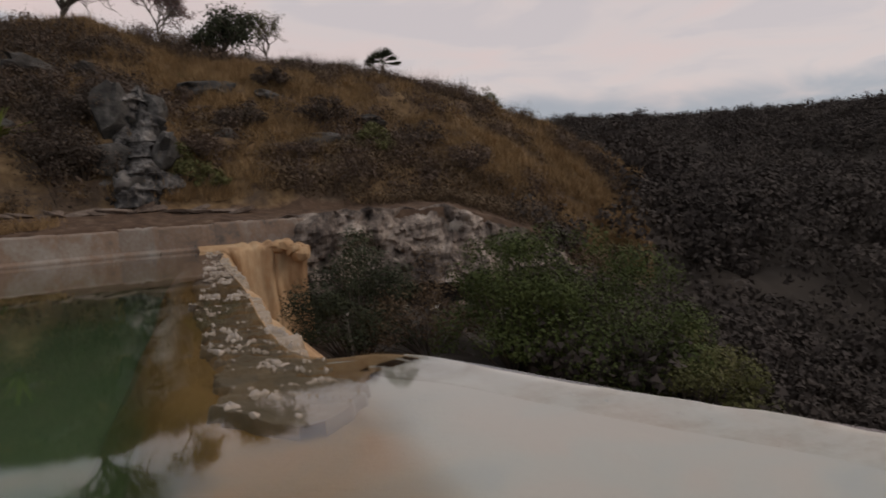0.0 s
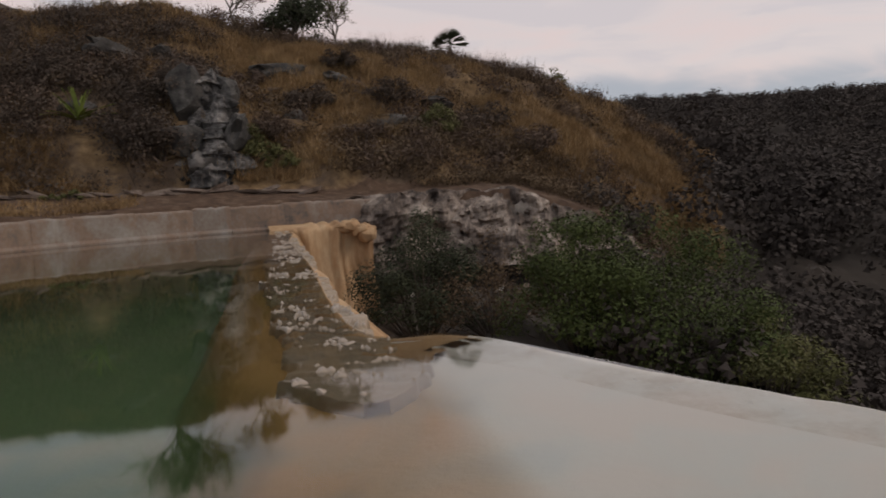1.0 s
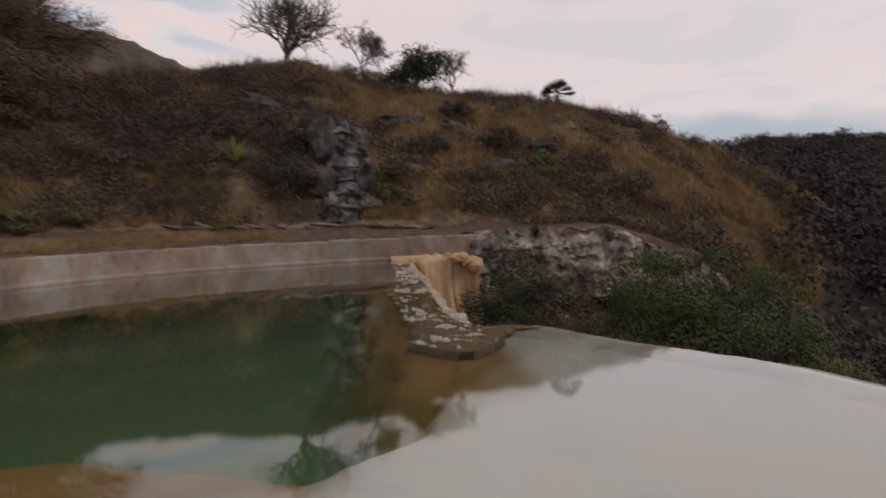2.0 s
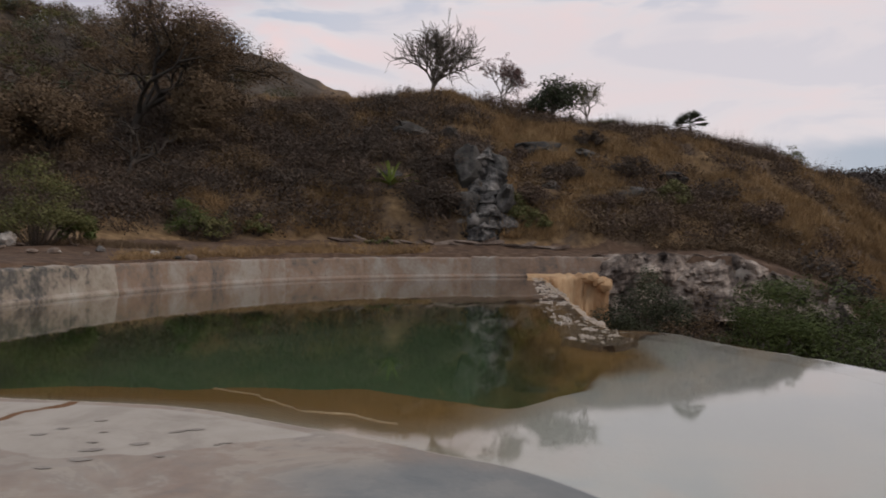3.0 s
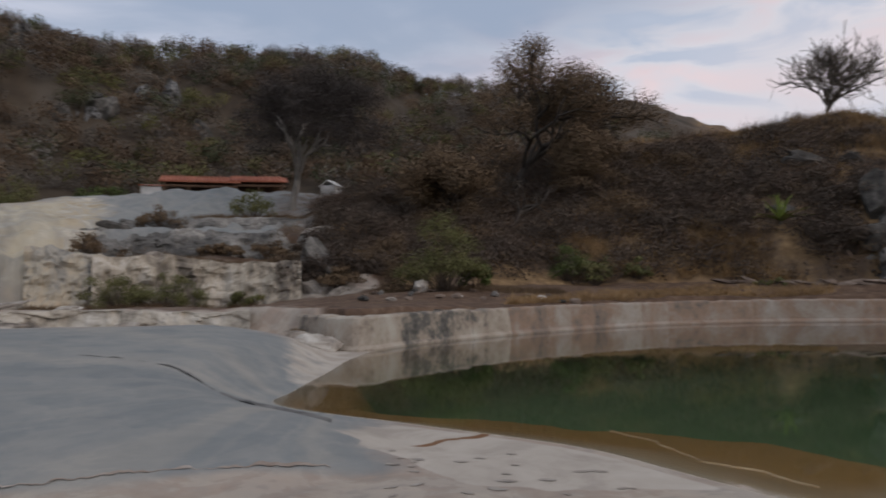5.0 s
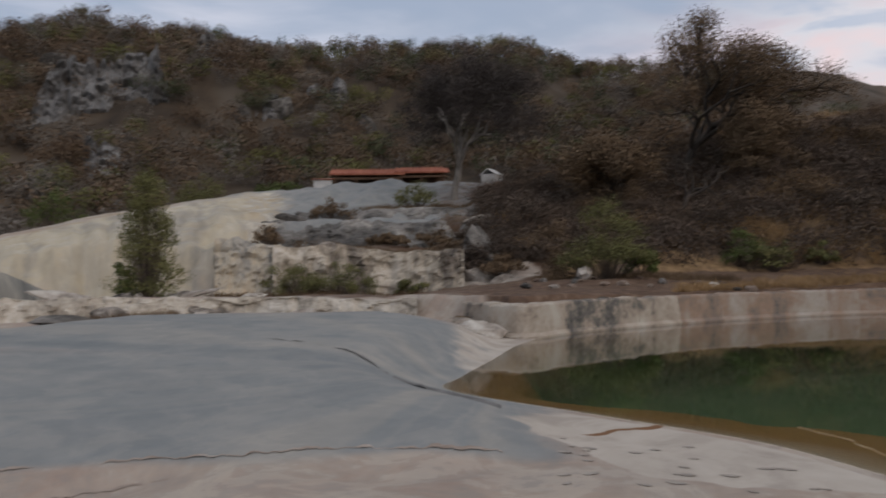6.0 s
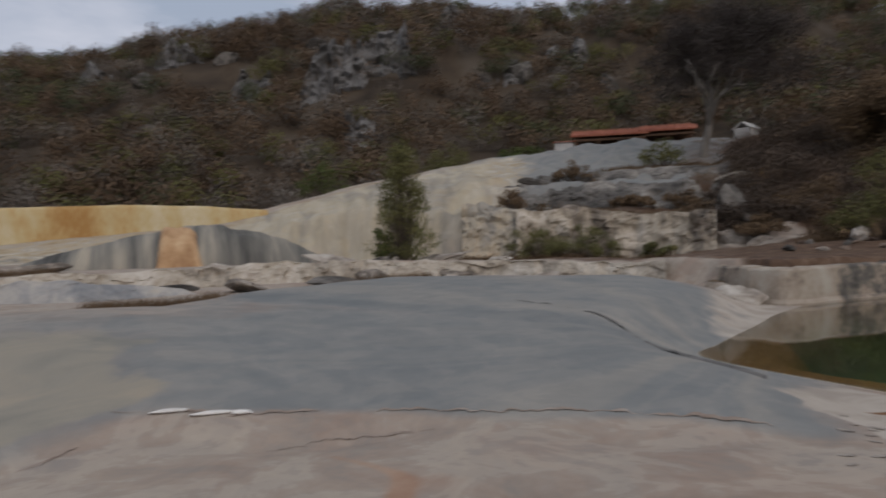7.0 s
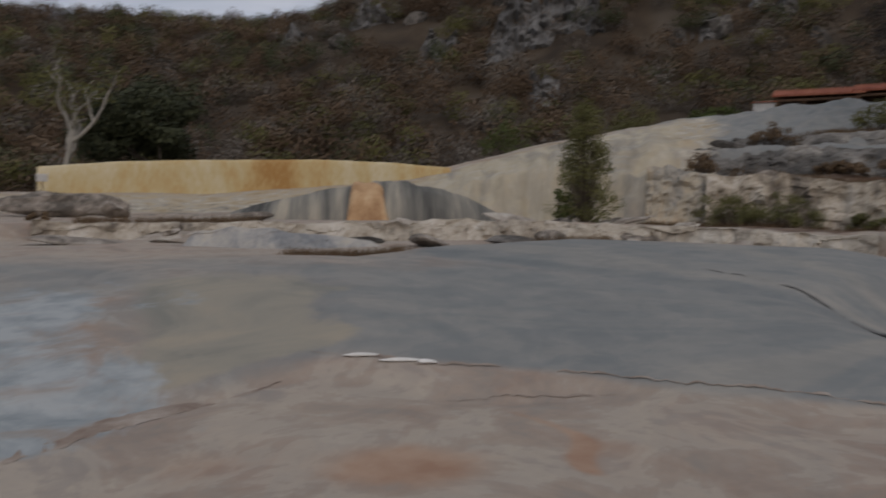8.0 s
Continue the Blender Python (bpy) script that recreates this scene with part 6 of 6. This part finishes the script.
ok = (thick < np.where(b > -4, 0.22, 0.06)) & (d_ > np.interp(b, BEAR, FOOT_R) + 0.2) & ~((np.abs(b - 4.9) < 1.5) & (d_ > 37.5) & (d_ < 41)) & ~((np.abs(b + 2.2) < 2.2) & (d_ < 40.5))
c = np.stack([gx, gy, gz + 0.35], 1)[ok]
half = len(c) // 2
stuff("hill_scrub", np.concatenate([leaves_at(r, c[:half], 120, 0.9, 0.09), blades(r, c[:half] - (0, 0, 0.3), 22, 0.25, 1.3, 0.014, 0.5)]), SCRUB, "dark leafless scrub on the hill", "scrub")
stuff("hill_bushes", leaves_at(r, c[half:], 90, 0.55, 0.09), LEAF_BROWN, "low brown bushes on the hill", "scrub")
gx, gy, gz, b, d_ = scatter(r, 950, -2, 38.5, 35, 50)
ok = (d_ > np.interp(b, BEAR, FOOT_R) + 0.2) & ~((np.abs(b - 4.9) < 1.5) & (d_ > 37.5) & (d_ < 41)) & ~((np.abs(b + 2.2) < 2.2) & (d_ < 40.5))
c = np.stack([gx, gy, gz + 0.4], 1)[ok]
stuff("foot_scrub", np.concatenate([leaves_at(r, c, 130, 0.95, 0.09), blades(r, c - (0, 0, 0.4), 20, 0.3, 1.5, 0.014, 0.5)]), FOOT_SCRUB, "dark tangled scrub at the hill's foot", "scrub")
gx, gy, gz, b, d_ = scatter(r, 230, -31, -9, 37.6, 42)
c = np.stack([gx, gy, gz + 0.2], 1)
stuff("bank_scrub", np.concatenate([leaves_at(r, c, 90, 0.6, 0.08), blades(r, c - (0, 0, 0.2), 18, 0.3, 0.9, 0.014, 0.5)]), LEAF_BROWN, "brown dry bushes above the rocky bank", "scrub")
gx, gy, gz, b, d_ = scatter(r, 700, -33, 12, 50, 54.5)
stuff("ridge_grass", blades(r, np.stack([gx, gy, gz], 1), 12, 0.25, 0.75, 0.016, 0.35), LEAF_BROWN, "tall dry grass along the ridge", "grass")


def woods(name, n, b0, b1, r0, r1, radius, per, size, leaf, label, seed, tall=1.0, bald=0.0):
    r = R(seed)
    gx, gy, gz, b, d_ = scatter(r, n, b0, b1, r0, r1)
    lim = np.interp(b, FAR_B, FAR_R) * 1.03
    ok = (d_ < lim) & (rough_ground(gx, gy, 14.0, 700) > -0.9 + bald) & ~((b > 34) & (b < 62) & (d_ < 74))
    for b0, b1, dc, tall_ in CLIFFS:
        ok &= ~((b > b0) & (b < b1) & (d_ > dc - 5) & (d_ < dc + 1))
    c = np.stack([gx, gy, gz], 1)[ok]
    tri = []
    for k in range(3):     # three lobes to a crown
        o = r.normal(0, radius * 0.45, c.shape) * (1, 1, 0.5) + (0, 0, radius * (0.5 + 0.25 * k) * tall)
        tri.append(leaves_at(r, c + o, per, radius * 0.62, size, 0.8))
    return stuff(name, np.concatenate(tri), leaf, label, "woods")


woods("brown_woods", 1150, 16, 108, 58, 158, 2.4, 130, 0.20, WOOD_BROWN, "brown half-bare woods on the mountainside", 611)
woods("grey_woods", 850, 16, 108, 58, 158, 2.3, 110, 0.18, WOOD_GREY, "grey leafless woods on the mountainside", 612)
woods("olive_woods", 380, 15, 108, 60, 158, 2.2, 160, 0.18, WOOD_OLIVE, "olive-green trees on the mountainside", 613, bald=0.2)
woods("dark_woods", 260, 12, 108, 62, 158, 2.3, 160, 0.18, WOOD_DARK, "dark green trees on the mountainside", 614, bald=0.3)
woods("ravine_scrub", 420, -62, -24, 22, 38, 1.1, 40, 0.14, WOOD_DUSK, "dark leafless scrub below the overflow lip", 617)
woods("ravine_woods", 2200, -62, -26, 120, 330, 3.4, 38, 0.50, WOOD_DUSK, "dark woods across the ravine", 615)
woods("ravine_scrub", 1400, -62, -31.5, 36, 130, 1.8, 46, 0.24, WOOD_DUSK, "dark leafless scrub in the ravine", 616)
for k, (b, d_, w_, h) in enumerate(((70.3, 146, 7.4, 4.4), (66.9, 146, 7.0, 4.4), (63.7, 147, 4.4, 3.8), (58.7, 148, 7.0, 4.4), (54.0, 149, 2.2, 3.2), (83.2, 150, 5.6, 4.0), (79.0, 147, 4.6, 3.6), (90.5, 150, 5.0, 3.6))):
    x, y, z = spot(b, d_)
    shrub("ridge_tree", (x, y, z + 0.5), "dark rounded tree on the mountain's skyline", R(640 + k), w_, h, LEAF_DARK, n=130, per=80, size=0.22, twig=BARK, lump=0.42, group="skyline trees", category="tree")


# ---- small things underfoot ----
def shelf_edge(name, b0, b1, dist, sway, high, material, label, seed):
    """The broken lip of a thin rock layer, undercut on the side of the path."""
    bear = np.linspace(b0, b1, int((b1 - b0) * 5))
    rr_ = dist(bear) + sway * rough_ground(bear, bear * 0, 3.0, seed) + 0.03 * rough_ground(bear, bear * 0 + 4, 0.6, seed + 3)
    h = high * np.clip(0.35 + 1.2 * rough_ground(bear, bear * 0, 2.0, seed + 7), -0.6, 1.3) * np.minimum(1, np.minimum(bear - b0, b1 - bear) / 2)
    a = np.radians(bear)
    gx, gy = -np.sin(a) * rr_, np.cos(a) * rr_
    gz = land(gx, gy)
    prof = [(0.07, -0.03, 0), (0.05, 0.0, 0.35), (-0.03, 0.0, 0.75), (0.02, 0.0, 1.0), (0.16, 0.0, 0.85), (0.38, -0.02, 0.0)]
    v = [(-math.sin(a_) * (r_ + o), math.cos(a_) * (r_ + o), z_ + dz + h_ * f) for a_, r_, z_, h_ in zip(a, rr_, gz, h) for o, dz, f in prof]
    m = len(prof)
    i, j = np.meshgrid(np.arange(len(bear) - 1), np.arange(m - 1), indexing="ij")
    q = (i * m + j).ravel()
    me = sheet(name, np.array(v), np.stack([q, q + 1, q + m + 1, q + m], 1)[:, ::-1], material, smooth=False)
    return tagged(new(name, me), label, "rock edge", kind="structure")


SHELF = surface("thin_shelf", [(0.3, (0.20, 0.145, 0.115)), (0.5, (0.30, 0.245, 0.205)), (0.7, (0.40, 0.35, 0.31))], scale=2.0, fine=18, bump=0.4)
shelf_edge("rock_shelf", 37, 82, lambda b: np.interp(b, [37, 52, 74, 82], [6.85, 6.95, 7.05, 7.4]), 0.03, 0.008, SHELF, "broken undercut edge of a thin travertine layer", 801)
shelf_edge("rock_shelf", 60, 72, lambda b: np.interp(b, [60, 72], [6.55, 6.35]), 0.03, 0.008, SHELF, "short broken edge of a thin travertine layer", 811)
shelf_edge("rock_shelf", 84, 106, lambda b: np.interp(b, [80, 86, 92, 98, 106], [7.2, 6.55, 5.95, 5.45, 4.95]), 0.05, 0.010, SHELF, "low step where grey rock meets the beige layer", 815)
SEAM = surface("dark_seam", [(0.3, (0.07, 0.068, 0.066)), (0.55, (0.14, 0.135, 0.13)), (0.75, (0.24, 0.235, 0.225))], scale=3.0, fine=18, bump=0.4)
shelf_edge("rock_shelf", 37, 54, lambda b: np.interp(b, [37, 40.2, 46, 54], [8.7, 9.35, 11.5, 13.6]), 0.10, 0.025, SEAM, "curved seam in the grey travertine dome", 821)
FLAKE = surface("white_flake", [(0.3, (0.55, 0.54, 0.52)), (0.7, (0.78, 0.77, 0.75))], scale=6, fine=30, bump=0.3)
flake_kinds = [rock_mesh(31 + i, FLAKE, 2, 0.3) for i in range(3)]
for b, d_, ln in ((78.4, 7.22, 0.36), (75.6, 7.10, 0.42), (73.6, 7.06, 0.22)):
    x, y, z = spot(b, d_)
    ob = new("rock_flake", flake_kinds[int(b) % 3])
    ob.matrix_world = Matrix.LocRotScale((x, y, z + 0.015), Euler((0, 0, radians(b + 4))), Vector((ln, 0.10, 0.05)))
    tagged(ob, "thin white flake of rock along the crack", "rock", "white flakes")

# thin discs, a little darker than the ground, mark the trodden pits
HOLLOW_TONE = surface("wet_hollow", [(0.3, (0.24, 0.205, 0.175)), (0.7, (0.34, 0.30, 0.26))], scale=8, fine=40, rough=0.45, bump=0.3)


def hollow_mesh(seed):
    bm = bmesh.new()
    r_ = R(seed)
    ring = [bm.verts.new((0.5 * math.cos(a) * r_.uniform(0.75, 1.1), 0.5 * math.sin(a) * r_.uniform(0.75, 1.1), 0.0)) for a in np.linspace(0, 2 * math.pi, 14, endpoint=False)]
    mid = bm.verts.new((0, 0, -0.006))
    for a, b in zip(ring, ring[1:] + ring[:1]):
        bm.faces.new((a, b, mid))
    return from_bm("wet_hollow", bm, HOLLOW_TONE)


hollows = [hollow_mesh(900 + i) for i in range(5)]
r_ = R(905)
for k in range(34):
    b, d_ = r_.uniform(12, 33), r_.uniform(5.9, 7.6)
    x, y, z = spot(b, d_ - 0.03 * max(0, 18 - b))
    if z < 0.012:
        continue
    ob = new("wet_hollow", hollows[k % 5])
    s_ = r_.uniform(0.07, 0.19)
    ob.matrix_world = Matrix.LocRotScale((x, y, z + 0.006), Euler((0, 0, radians(b) + r_.normal(0, 0.4))), Vector((s_, s_ * 0.45, 1)))
    tagged(ob, "darker flat disc marking a hollow trodden in pale ground", "hollow", "trodden hollows")

r_ = R(960)
for b0, b1, d0, nm in ((75, 84, 17.2, 260), (60, 66, 24.2, 160), (40, 58, 35.6, 420), (37, 52, 42.3, 600), (37, 49, 47.6, 420), (37, 53, 38.9, 500), (20, 34, 31.0, 500), (86, 98, 28.0, 200)):
    bb, dd = r_.uniform(b0, b1, nm), d0 + r_.normal(0, 0.35, nm)
    aa = np.radians(bb)
    gx, gy = -np.sin(aa) * dd, np.cos(aa) * dd
    stuff("dry_weeds", blades(r_, np.stack([gx, gy, land(gx, gy)], 1), 9, 0.12, 0.28, 0.012, 0.5), LEAF_BROWN, "low brown weeds in the hollows of the rock", "weeds")

aa = np.radians(r_.uniform(2, 24, 900))
dd = np.interp(np.degrees(aa), BEAR, EDGE_R) + 0.8 + np.abs(r_.normal(0, 1.2, 900))
gx, gy = -np.sin(aa) * dd, np.cos(aa) * dd
stuff("bank_grass", blades(r_, np.stack([gx, gy, land(gx, gy)], 1), 10, 0.15, 0.22, 0.014, 0.6), STRAW, "short golden grass on the bank behind the wall", "grass")

# a strand of pale scum on the shallow water
FOAM = surface("scum", [(0.3, (0.34, 0.22, 0.11)), (0.7, (0.46, 0.35, 0.21))], scale=9, fine=40, bump=0)


def strand(name, corners, width, high, material, label, category, seed):
    """A thin wavering line that stands a little out of the water."""
    pts = along(np.array(corners), 0.06)
    pts = pts + np.stack([0.05 * rough_ground(pts[:, 0], pts[:, 1], 0.3, seed, 3), 0.05 * rough_ground(pts[:, 0], pts[:, 1], 0.3, seed + 4, 3)], 1)
    wid = width * (1 + 1.2 * rough_ground(pts[:, 0], pts[:, 1], 0.2, seed + 6, 2))
    t_ = np.gradient(pts, axis=0)
    t_ /= np.linalg.norm(t_, axis=1, keepdims=True)
    n_ = np.stack([-t_[:, 1], t_[:, 0]], 1)
    rows = [np.concatenate([pts + n_ * wid[:, None] * f, np.full((len(pts), 1), z_)], 1) for f, z_ in ((-1, -0.004), (-0.5, high), (0.5, high), (1, -0.004))]
    v = np.stack(rows, 1).reshape(-1, 3)
    i, j = np.meshgrid(np.arange(len(pts) - 1), np.arange(3), indexing="ij")
    q = (i * 4 + j).ravel()
    return tagged(new(name, sheet(name, v, np.stack([q, q + 1, q + 5, q + 4], 1)[:, ::-1], material)), label, category, kind="structure")


strand("scum_line", [(-2.6, 8.42), (-2.24, 8.25), (-1.87, 7.85), (-1.46, 7.4), (-1.23, 7.28), (-0.9, 7.17), (-0.51, 6.86)], 0.005, 0.009, FOAM, "pale strand of scum floating on the shallows", "scum", 951)
